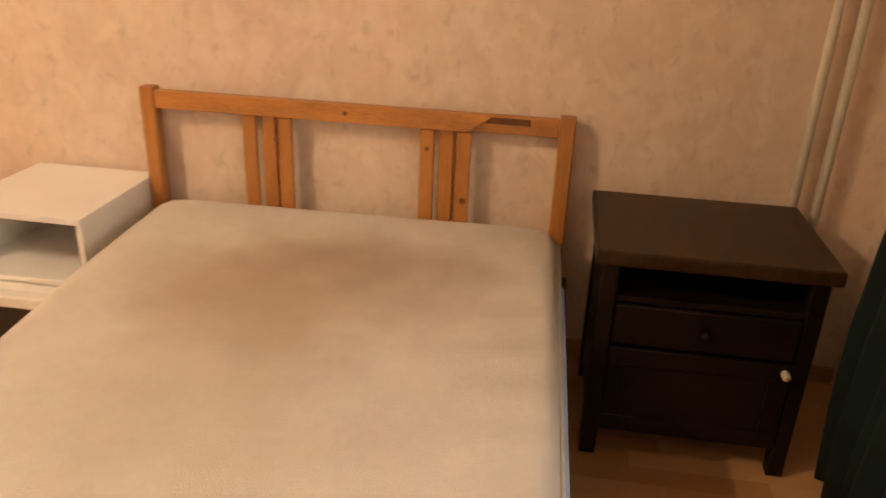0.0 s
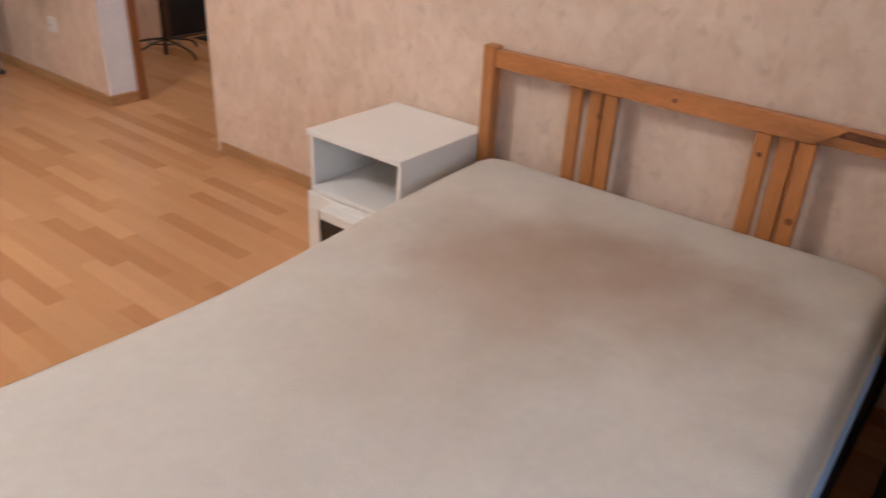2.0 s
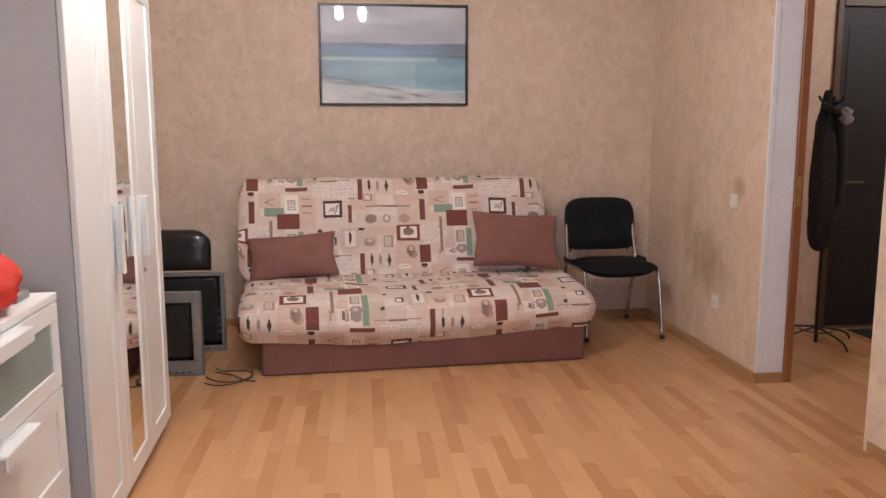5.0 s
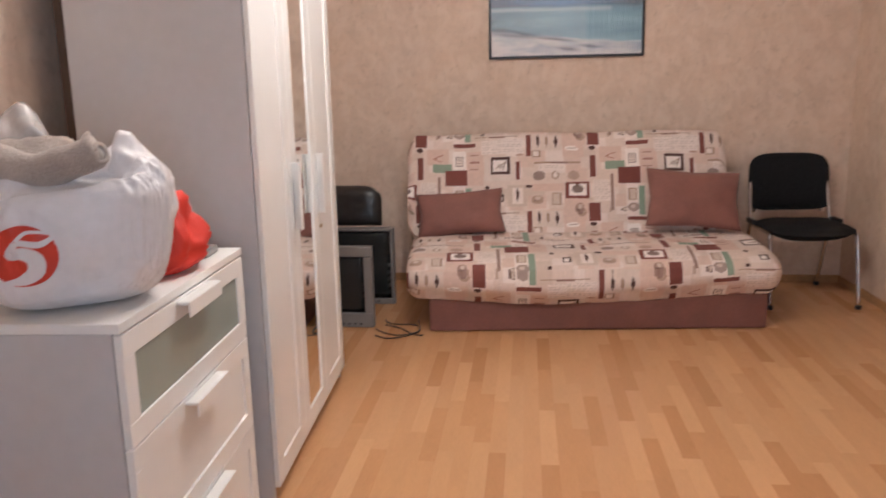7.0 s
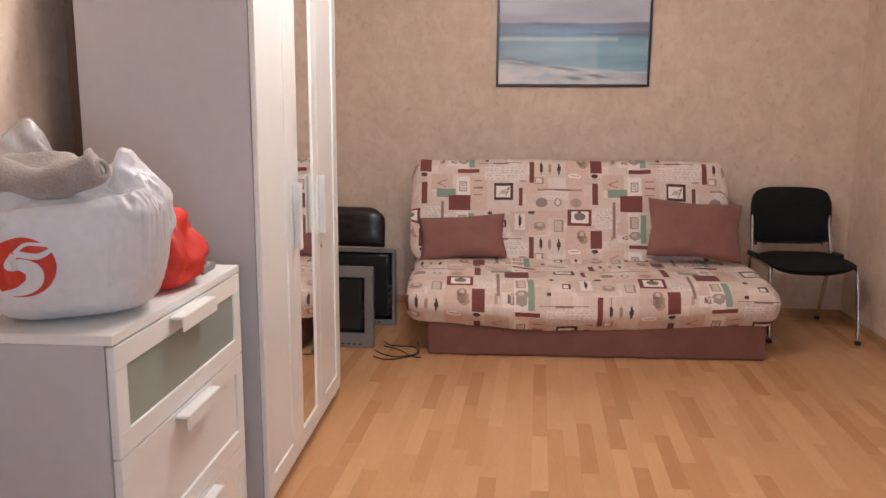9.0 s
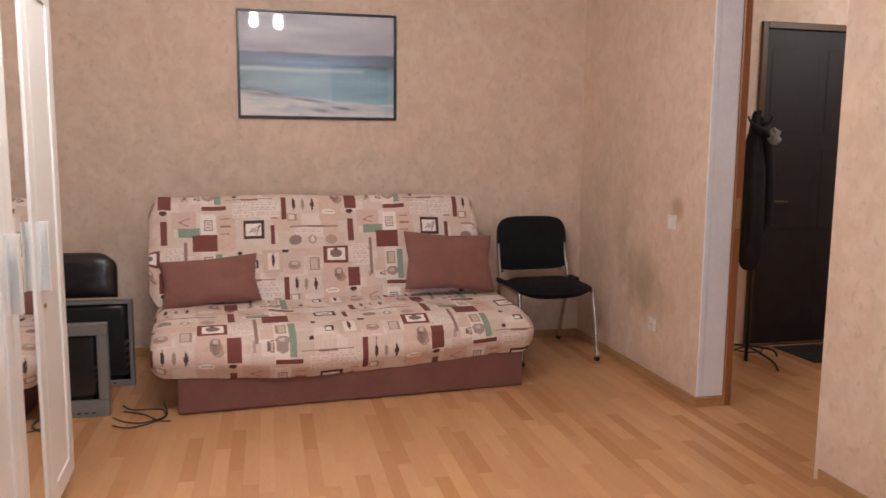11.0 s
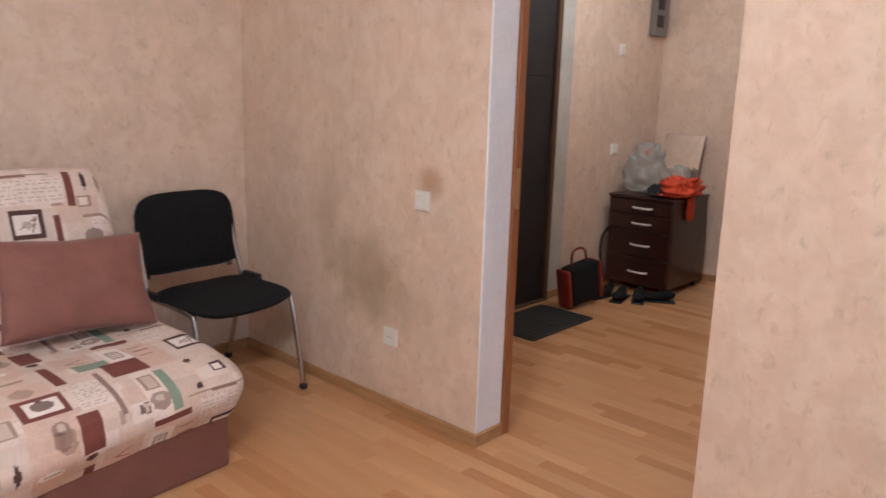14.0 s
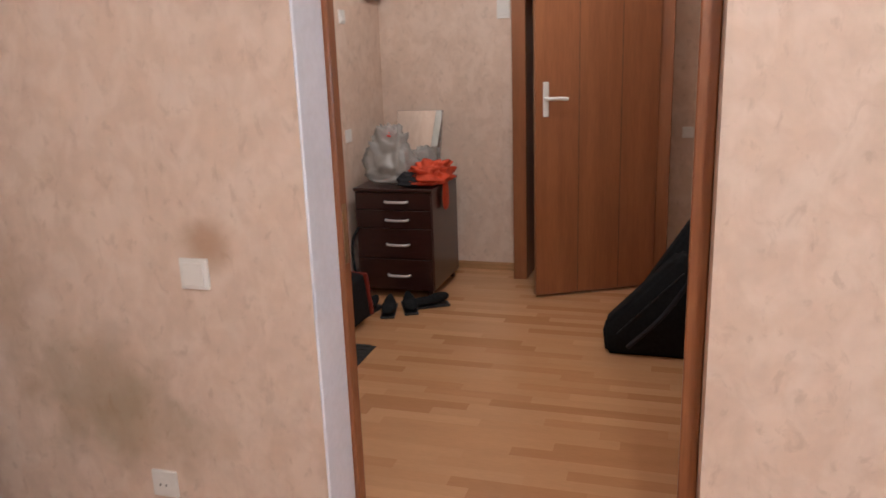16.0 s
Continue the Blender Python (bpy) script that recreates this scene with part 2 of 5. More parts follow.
M = dict(
    wallpaper=wallpaper(),
    ceiling=mat("ceiling_paint", (0.78, 0.76, 0.72), 0.85, vary=0.04, scale=3, bump=0.1),
    reveal=mat("white_reveal_paint", (0.85, 0.865, 0.94), 0.5, vary=0.05, scale=6, fine=0.03, bump=0.15, bump_scale=25),
    strip=mat("laminate_strip", (0.60, 0.335, 0.165), 0.27, vary=0.05, scale=5, fine=0.04, stretch=(4, 0.5, 1), island=0.03, tones=STRIPS, bump=0.03, bump_scale=40, spec=0.5),
    strip_piece=mat("laminate_piece", (0.60, 0.335, 0.165), 0.27, vary=0.05, scale=5, fine=0.04, stretch=(4, 0.5, 1), obrand=0.03, tones=STRIPS, bump=0.03, bump_scale=40, spec=0.5),
    underlay=mat("dark_joint", (0.40, 0.22, 0.10), 0.7, vary=0.2),
    baseboard=mat("wood_baseboard", (0.44, 0.25, 0.11), 0.4, vary=0.2, scale=5, fine=0.1, stretch=(3, 0.5, 8)),
    brown_wood=mat("brown_veneer", (0.30, 0.112, 0.040), 0.38, vary=0.18, scale=3, fine=0.10, stretch=(5, 5, 0.35), bump=0.04, coat=0.15),
    pine=mat("pine", (0.47, 0.188, 0.055), 0.42, vary=0.2, scale=4, fine=0.12, stretch=(4, 1, 4), bump=0.05, coat=0.2),
    knot=mat("pine_knot", (0.16, 0.055, 0.02), 0.5, vary=0.3, scale=40),
    pine_v=mat("pine_upright", (0.45, 0.180, 0.050), 0.42, vary=0.22, scale=4, fine=0.12, stretch=(5, 5, 0.6), bump=0.05, coat=0.2),
    # dark wood coloured below its own tone, for the dim corner
    dark_wood=mat("dark_brown_shaded", (0.0085, 0.0042, 0.002), 0.42, vary=0.3, scale=5, fine=0.2, stretch=(5, 1, 3), bump=0.05, spec=0.22),
    white=mat("white_foil", (0.83, 0.82, 0.80), 0.35, vary=0.03, scale=3, bump=0.03, bump_scale=200),
    # sides are white foil too; their shade is mixed into this grey
    shaded_side=mat("white_foil_shaded", (0.55, 0.54, 0.55), 0.45, vary=0.04, scale=3, fine=0.02),
    frost=mat("frosted_glass", (0.30, 0.36, 0.33), 0.32, vary=0.12, scale=3, coat=0.3),
    mirror=mat("mirror_glass", (0.92, 0.93, 0.92), 0.02, metal=1.0),
    glass=mat("picture_glass", (1, 1, 1), 0.02, trans=1.0),
    black_frame=mat("black_lacquer", (0.018, 0.018, 0.022), 0.35, vary=0.2, scale=10),
    vinyl=mat("brown_upholstery", (0.175, 0.070, 0.055), 0.62, vary=0.12, scale=7, fine=0.06, bump=0.2, bump_scale=240, sheen=0.1),
    pillow=mat("brown_cotton", (0.225, 0.092, 0.072), 0.75, vary=0.12, scale=9, fine=0.05, bump=0.3, bump_scale=280, sheen=0.15),
    black_fabric=mat("black_fabric", (0.011, 0.012, 0.0135), 0.9, vary=0.3, scale=60, bump=0.4, bump_scale=500, spec=0.2),
    black_plastic=mat("black_plastic", (0.015, 0.015, 0.017), 0.42, vary=0.2, scale=20),
    grey_plastic=mat("silver_plastic", (0.20, 0.19, 0.185), 0.42, vary=0.08, scale=8, spec=0.5),
    screen=mat("dark_screen", (0.022, 0.024, 0.024), 0.16, vary=0.2, scale=3),
    nickel=mat("satin_nickel", (0.66, 0.64, 0.63), 0.35, metal=0.3, vary=0.05, scale=9),
    chrome=mat("chrome_tube", (0.62, 0.62, 0.64), 0.18, metal=1.0, vary=0.08, scale=9),
    switch=mat("white_switch_plastic", (0.80, 0.78, 0.74), 0.35, vary=0.03, scale=20),
    mattress=None,
    # blue daylight on the mattress side, put into the border's colour
    blue=mat("blue_daylit_side", (0.34, 0.50, 0.78), 0.8, vary=0.1, scale=20, bump=0.3, bump_scale=200),
    metal_door=mat("black_leatherette", (0.019, 0.018, 0.020), 0.58, vary=0.25, scale=9, bump=0.3, bump_scale=180),
    mdf=mat("dark_wood_door_frame", (0.10, 0.055, 0.03), 0.5, vary=0.2, scale=5),
    wenge=mat("wenge_foil", (0.030, 0.010, 0.008), 0.28, vary=0.3, scale=6, fine=0.15, stretch=(1, 1, 6), coat=0.2),
    rubber=mat("black_rubber_mat", (0.022, 0.023, 0.022), 0.8, vary=0.3, scale=20, bump=0.6, bump_scale=300),
    red=mat("red_bag_fabric", (0.62, 0.035, 0.018), 0.6, vary=0.2, scale=10, bump=0.4, bump_scale=30),
    orange=mat("orange_red_cloth", (0.60, 0.07, 0.02), 0.8, vary=0.25, scale=14, bump=0.4, bump_scale=60),
    red_leather=mat("dark_red_leather", (0.20, 0.025, 0.015), 0.45, vary=0.25, scale=12, bump=0.1),
    film=mat("white_carrier_film", (0.76, 0.74, 0.76), 0.40, vary=0.07, scale=6, fine=0.03, bump=0.9, bump_scale=20, coat=0.05, alpha=0.95),
    film_thin=mat("thin_white_film", (0.74, 0.74, 0.76), 0.22, vary=0.1, scale=12, bump=0.6, bump_scale=30, coat=0.3, alpha=0.38),
    clear_film=mat("translucent_film", (0.46, 0.45, 0.43), 0.25, vary=0.1, scale=9, bump=0.6, bump_scale=30, coat=0.4, alpha=0.62),
    logo=mat("red_print", (0.60, 0.045, 0.02), 0.4, vary=0.1, scale=20),
    towel=mat("grey_beige_towel", (0.42, 0.36, 0.32), 0.95, vary=0.15, scale=20, fine=0.1, bump=0.8, bump_scale=220, sheen=0.3),
    black_leather=mat("black_leather", (0.018, 0.016, 0.016), 0.32, vary=0.3, scale=12, bump=0.5, bump_scale=25, coat=0.15),
    plaster=mat("grey_plaster", (0.50, 0.49, 0.45), 0.85, vary=0.12, scale=6, fine=0.06, bump=0.3, bump_scale=40),
    curtain=mat("dark_green_curtain", (0.012, 0.035, 0.028), 0.85, vary=0.3, scale=8, bump=0.3, bump_scale=200),
    pipe=mat("painted_pipe", (0.70, 0.65, 0.55), 0.4, vary=0.08, scale=6),
    pipe_grey=mat("grey_knit", (0.28, 0.27, 0.27), 0.9, vary=0.15, scale=20, bump=0.5, bump_scale=200),
    # nightstand top: the same wood, lighter where the light falls on it
    dark_top=mat("dark_brown_lit_top", (0.034, 0.015, 0.0045), 0.38, vary=0.4, scale=6, fine=0.35, stretch=(8, 1, 3), bump=0.15, coat=0.03, spec=0.22),
    cable=mat("cable_rubber", (0.02, 0.018, 0.016), 0.5),
    paper=mat("pale_board", (0.66, 0.60, 0.48), 0.6, vary=0.05, scale=6),
    bulb=mat("bulb_glass", (1.0, 0.86, 0.66), 0.3, emit=30.0),
    brass=mat("worn_brass", (0.55, 0.42, 0.24), 0.3, metal=1.0),
    hardboard=mat("brown_hardboard", (0.075, 0.045, 0.03), 0.7, vary=0.2),
    coat=mat("black_coat_cloth", (0.020, 0.021, 0.026), 0.9, vary=0.3, scale=14, bump=0.3, bump_scale=90),
    soil=mat("grey_ground", (0.18, 0.19, 0.17), 0.9, vary=0.3, scale=2),
)


def mattress_mat():
    """Off-white mattress cover with brownish worn stains."""
    m = mat("mattress_cover", (0.60, 0.555, 0.50), 0.85, vary=0.05, scale=5, fine=0.03, bump=0.25, bump_scale=260, sheen=0.2)
    N, L = m.node_tree.nodes, m.node_tree.links
    b = N["Principled BSDF"]
    col = b.inputs["Base Color"].links[0].from_socket
    tc = N.new("ShaderNodeTexCoord")
    for c, r, k, tint in (((-0.50, -0.58, 0.12), (0.36, 0.52, 0.4), 0.70, (0.34, 0.215, 0.135)), ((-0.36, -0.72, 0.12), (0.17, 0.42, 0.4), 0.50, (0.30, 0.19, 0.12)),
                          ((-0.85, -0.42, 0.12), (0.40, 0.34, 0.4), 0.34, (0.40, 0.28, 0.19)), ((-1.2, -0.55, 0.12), (0.5, 0.5, 0.4), 0.18, (0.42, 0.33, 0.26))):
        mp = N.new("ShaderNodeMapping")
        mp.vector_type = "TEXTURE"
        mp.inputs["Location"].default_value, mp.inputs["Scale"].default_value = c, r
        L.new(tc.outputs["Object"], mp.inputs[0])
        wn = N.new("ShaderNodeTexNoise")
        wn.inputs["Scale"].default_value, wn.inputs["Detail"].default_value = 5, 3
        L.new(tc.outputs["Object"], wn.inputs["Vector"])
        ln = N.new("ShaderNodeVectorMath")
        ln.operation = "LENGTH"
        L.new(mp.outputs[0], ln.inputs[0])
        ad = N.new("ShaderNodeMath")
        ad.operation = "ADD"
        L.new(ln.outputs["Value"], ad.inputs[0])
        L.new(wn.outputs[0], ad.inputs[1])
        r_ = N.new("ShaderNodeMapRange")
        r_.interpolation_type = "SMOOTHSTEP"
        r_.inputs[1].default_value, r_.inputs[2].default_value = 1.75, 0.5
        L.new(ad.outputs[0], r_.inputs[0])
        w = N.new("ShaderNodeMath")
        w.operation = "MULTIPLY"
        w.inputs[1].default_value = k
        L.new(r_.outputs[0], w.inputs[0])
        mx = N.new("ShaderNodeMix")
        mx.data_type = "RGBA"
        L.new(w.outputs[0], mx.inputs[0])
        L.new(col, mx.inputs[6])
        mx.inputs[7].default_value = (*tint, 1)
        col = mx.outputs[2]
    L.new(col, b.inputs["Base Color"])
    return m


M["mattress"] = mattress_mat()


def attribute_mat(name, attribute, rough, bump=0.2, bump_scale=300, weave=0.05):
    """A print whose colours are stored on the mesh."""
    m = mat(name, (0.5, 0.5, 0.5), rough, bump=bump, bump_scale=bump_scale, vary=weave, scale=30)
    N, L = m.node_tree.nodes, m.node_tree.links
    b = N["Principled BSDF"]
    at = N.new("ShaderNodeAttribute")
    at.attribute_name = attribute
    old = b.inputs["Base Color"].links[0].from_socket
    mu = N.new("ShaderNodeMix")
    mu.data_type, mu.blend_type = "RGBA", "MULTIPLY"
    mu.inputs[0].default_value = 1
    sc = N.new("ShaderNodeMix")
    sc.data_type, sc.blend_type = "RGBA", "MULTIPLY"
    sc.inputs[0].default_value = 1
    sc.inputs[7].default_value = (2, 2, 2, 1)
    L.new(old, sc.inputs[6])
    L.new(at.outputs["Color"], mu.inputs[6])
    L.new(sc.outputs[2], mu.inputs[7])
    L.new(mu.outputs[2], b.inputs["Base Color"])
    return m


M["print"] = attribute_mat("printed_sofa_cover", "print", 0.85)
M["painting"] = attribute_mat("sea_print", "print", 0.45, 0.05, 80, 0.04)


# ---- mesh helpers ----
def part(name, bm, material, parent=None, label="", smooth=False, kind=""):
    me = bpy.data.meshes.new(name)
    bm.normal_update()
    bm.to_mesh(me)
    bm.free()
    me.materials.append(material)
    if smooth:
        me.polygons.foreach_set("use_smooth", [True] * len(me.polygons))
    ob = new(name, me)
    if parent:
        ob.parent = parent
    if label:
        ob["label"] = label
    if kind:
        ob["kind"] = kind
    return ob


def thing(name, x=0, y=0, z=0, rz=0, label="", category="", group="", rx=0, ry=0, kind=""):
    e = new(name)
    e.empty_display_size = 0.1
    e.matrix_world = pose(x, y, z, rx, ry, rz)
    return tagged(e, label, category, group, kind)


def box(bm, x0, x1, y0, y1, z0, z1, bevel=0.0, seg=1, m=None):
    c = Matrix.Translation(((x0 + x1) / 2, (y0 + y1) / 2, (z0 + z1) / 2)) @ Matrix.Diagonal((abs(x1 - x0), abs(y1 - y0), abs(z1 - z0), 1))
    r = bmesh.ops.create_cube(bm, size=1, matrix=(m @ c) if m else c)
    if bevel:
        es = list({e for v in r["verts"] for e in v.link_edges})
        bmesh.ops.bevel(bm, geom=es, offset=bevel, segments=seg, affect="EDGES", profile=0.6)
    return bm


def B(x0, x1, y0, y1, z0, z1, bevel=0.0, seg=1, m=None):
    return box(bmesh.new(), x0, x1, y0, y1, z0, z1, bevel, seg, m)


def tube(points, r, sides=8, closed=False, bm=None):
    """A round bar swept along points."""
    bm = bm or bmesh.new()
    P = [Vector(p) for p in points]
    n = len(P)
    rings = []
    up = None
    for i in range(n):
        a = P[i - 1] if (i or closed) else P[i]
        b = P[(i + 1) % n] if (i < n - 1 or closed) else P[i]
        d = (b - a).normalized()
        if up is None:
            up = Vector((0, 0, 1)) if abs(d.z) < 0.9 else Vector((1, 0, 0))
        s = d.cross(up).normalized()
        u = s.cross(d).normalized()
        up = u
        rings.append([bm.verts.new(P[i] + s * (math.cos(t) * r) + u * (math.sin(t) * r)) for t in [2 * math.pi * k / sides for k in range(sides)]])
    for i in range(n if closed else n - 1):
        a, b = rings[i], rings[(i + 1) % n]
        for k in range(sides):
            bm.faces.new((a[k], a[(k + 1) % sides], b[(k + 1) % sides], b[k]))
    if not closed:
        bm.faces.new(rings[0][::-1])
        bm.faces.new(rings[-1])
    return bm


def arc(points, steps=6):
    """Smooths a bent line by Catmull-Rom."""
    P = [Vector(p) for p in points]
    out = []
    for i in range(len(P) - 1):
        p0, p1, p2, p3 = P[max(i - 1, 0)], P[i], P[i + 1], P[min(i + 2, len(P) - 1)]
        for k in range(steps):
            t = k / steps
            out.append(0.5 * ((2 * p1) + (p2 - p0) * t + (2 * p0 - 5 * p1 + 4 * p2 - p3) * t * t + (3 * p1 - p0 - 3 * p2 + p3) * t ** 3))
    out.append(P[-1])
    return out


def cushion(w, d, h, nx=24, ny=24, corner=4.0, edge=2.2, sag=0.0, wrinkle=0.0, seed=0):
    """A closed pillow shape of size w x d x h about its centre."""
    bm = bmesh.new()
    top, bot = [], []
    for j in range(ny + 1):
        tr, br = [], []
        for i in range(nx + 1):
            u, v = 2 * i / nx - 1, 2 * j / ny - 1
            u, v = math.sin(u * math.pi / 2) * 0.5 + u * 0.5, math.sin(v * math.pi / 2) * 0.5 + v * 0.5
            f = max(0.0, (1 - abs(u) ** edge) * (1 - abs(v) ** edge)) ** 0.5
            f = f * (1 + sag * (noise.noise((u * 1.7 + seed, v * 1.7, 1.3))))
            wr = wrinkle * noise.noise((u * 5 + seed, v * 5, 4.1))
            px = u * w / 2 * (1 - 0.09 * (1 - abs(v)) * (corner > 3))
            py = v * d / 2 * (1 - 0.09 * (1 - abs(u)) * (corner > 3))
            edge_pt = i in (0, nx) or j in (0, ny)
            a = bm.verts.new((px, py, 0 if edge_pt else f * h / 2 + wr))
            b = a if edge_pt else bm.verts.new((px, py, -f * h / 2 + wr))
            tr.append(a), br.append(b)
        top.append(tr), bot.append(br)
    for j in range(ny):
        for i in range(nx):
            bm.faces.new((top[j][i], top[j][i + 1], top[j + 1][i + 1], top[j + 1][i]))
            bm.faces.new((bot[j][i], bot[j + 1][i], bot[j + 1][i + 1], bot[j][i + 1]))
    return bm


# ---- structure ----
EAST_T = 0.20
NORTH, WEST, CEIL = 1.635, -3.63, 2.80
HX, HN, HS = 3.42, 1.12, -1.02  # hall: east wall, north wall, south wall
DOOR_TOP = 2.32


def wall(name, *dims, m="wallpaper"):
    return tagged(part(name, B(*dims), M[m]), "beige mottled wallpaper wall", "wall", kind="structure")


wall("wall_north", WEST - 0.15, EAST_T, NORTH, NORTH + 0.15, 0, CEIL)
wall("wall_west", WEST - 0.15, WEST, SOUTH, NORTH, 0, CEIL)
wall("wall_east_corner", 0, EAST_T, 0, NORTH, 0, CEIL)
wall("wall_east_bedside", 0, EAST_T, SOUTH, -0.92, 0, CEIL)
wall("wall_east_lintel", 0, EAST_T, -0.92, 0, DOOR_TOP, CEIL)
bm = bmesh.new()
for d in ((WEST - 0.15, WIN[0], 0, CEIL), (WIN[1], EAST_T, 0, CEIL), (WIN[0], WIN[1], 0, WIN[2]), (WIN[0], WIN[1], WIN[3], CEIL)):
    box(bm, d[0], d[1], SOUTH - 0.3, SOUTH, d[2], d[3])
tagged(part("wall_south", bm, M["wallpaper"]), "beige mottled wallpaper wall around the window", "wall", kind="structure")
wall("wall_hall_north_west", EAST_T, 1.04, HN, HN + 0.2, 0, CEIL)
wall("wall_hall_north_east", 2.03, HX + 0.15, HN, HN + 0.2, 0, CEIL)
wall("wall_hall_north_lintel", 1.04, 2.03, HN, HN + 0.2, 2.23, CEIL)
wall("wall_hall_east_corner", HX, HX + 0.15, 0.10, HN, 0, CEIL)
wall("wall_hall_east_south", HX, HX + 0.15, HS - 0.15, -0.73, 0, CEIL)
wall("wall_hall_east_lintel", HX, HX + 0.15, -0.73, 0.10, 2.12, CEIL)
wall("wall_hall_south", EAST_T, HX, HS - 0.15, HS, 0, CEIL)
wall("wall_closet", HX + 1.3, HX + 1.4, -1.2, 1.2, 0, CEIL)
wall("wall_closet_side_north", HX + 0.15, HX + 1.3, 1.0, 1.1, 0, CEIL)
wall("wall_closet_side_south", HX + 0.15, HX + 1.3, -1.2, -1.1, 0, CEIL)
tagged(part("ceiling", B(WEST - 0.15, HX + 1.4, SOUTH - 0.3, NORTH + 0.15, CEIL, CEIL + 0.15), M["ceiling"]), "plain white painted ceiling", "ceiling", kind="structure")
floor = tagged(part("floor", B(WEST - 0.15, HX + 1.4, SOUTH - 0.3, NORTH + 0.15, -0.15, -0.008), M["underlay"]),
               "honey-coloured three-strip wood laminate floor", "floor", kind="structure")

# baseboards
bm = bmesh.new()
for d in ((WEST, 0, NORTH - 0.014, NORTH), (-0.014, 0, 0.0, NORTH - 0.014), (-0.014, 0.155, -0.014, 0.0), (-0.010, 0, SOUTH, -0.95), (WEST, WEST + 0.014, SOUTH, NORTH - 0.014),
          (EAST_T, EAST_T + 0.014, 0.07, HN), (2.04, HX, HN - 0.014, HN), (HX - 0.014, HX, 0.185, HN - 0.014), (HX - 0.014, HX, HS, -0.82), (EAST_T, HX - 0.014, HS, HS + 0.014)):
    box(bm, *d, -0.004, 0.055, 0.004)
tagged(part("baseboard", bm, M["baseboard"]), "low honey-brown wooden baseboard", "baseboard", kind="structure")

# white reveal of the opening and its brown door frame
tagged(part("reveal", B(0.0, 0.152, -0.006, 0.0 - 0.0005, 0.056, DOOR_TOP, 0.0015), M["reveal"]), "white painted door reveal", "wall", kind="structure")
tagged(part("reveal_edge", B(-0.004, 0.03, -0.009, 0.0, 0.056, DOOR_TOP, 0.003), M["reveal"]), "white plaster corner bead", "wall", kind="structure")
fr = thing("door_1", 0.154, 0, 0, label="brown wood-veneer door frame without a leaf in the room doorway", category="door frame", kind="structure")
part("jamb_north", B(0.0, 0.0455, -0.018, -0.001, 0, DOOR_TOP, 0.004), M["brown_wood"], fr)
part("jamb_south", B(0.0, 0.0455, -0.919, -0.875, 0, DOOR_TOP, 0.004), M["brown_wood"], fr)
part("jamb_head", B(0.0, 0.0455, -0.875, -0.019, DOOR_TOP - 0.045, DOOR_TOP, 0.004), M["brown_wood"], fr)
part("casing_north", B(0.0465, 0.058, 0.001, 0.07, 0, DOOR_TOP + 0.07, 0.004), M["brown_wood"], fr)
part("casing_south", B(0.0465, 0.058, -0.99, -0.921, 0, DOOR_TOP + 0.07, 0.004), M["brown_wood"], fr)
part("strike_plate", B(0.01, 0.034, -0.0195, -0.018, 0.96, 1.12, 0.0005), M["brass"], fr, "worn brass strike plate")

# window, seen only by its light
w1 = thing("window_1", 0, SOUTH - 0.15, 0, label="white framed window in the south wall", category="window", kind="structure")
bm = bmesh.new()
for a in (WIN[0], (WIN[0] + WIN[1]) / 2 - 0.03, WIN[1] - 0.06):
    box(bm, a, a + 0.06, -0.03, 0.03, WIN[2], WIN[3], 0.004)
for z in (WIN[2], WIN[3] - 0.06):
    box(bm, WIN[0] + 0.06, (WIN[0] + WIN[1]) / 2 - 0.03, -0.03, 0.03, z, z + 0.06, 0.004)
    box(bm, (WIN[0] + WIN[1]) / 2 + 0.03, WIN[1] - 0.06, -0.03, 0.03, z, z + 0.06, 0.004)
part("window_frame", bm, M["white"], w1)
part("window_sill", B(WIN[0] - 0.05, WIN[1] + 0.05, 0.0, 0.33, WIN[2] - 0.04, WIN[2] - 0.002, 0.008, 2), M["white"], w1)
pane = part("pane", B(WIN[0] + 0.05, WIN[1] - 0.05, -0.004, 0.004, WIN[2] + 0.05, WIN[3] - 0.05), M["glass"], w1)
pane.visible_shadow = False
bm = bmesh.new()
box(bm, -400, 400, -800, SOUTH - 0.4, -9.2, -9.0)
tagged(part("ground", bm, M["soil"]), "plain grey ground far below the window", "ground", kind="structure")


# ---- sofa ----
CELL = 0.006
UNIT = 0.001143  # one step of the print's own grid, in metres
TILE_W, TILE_H = 945, 430  # its repeat, in steps


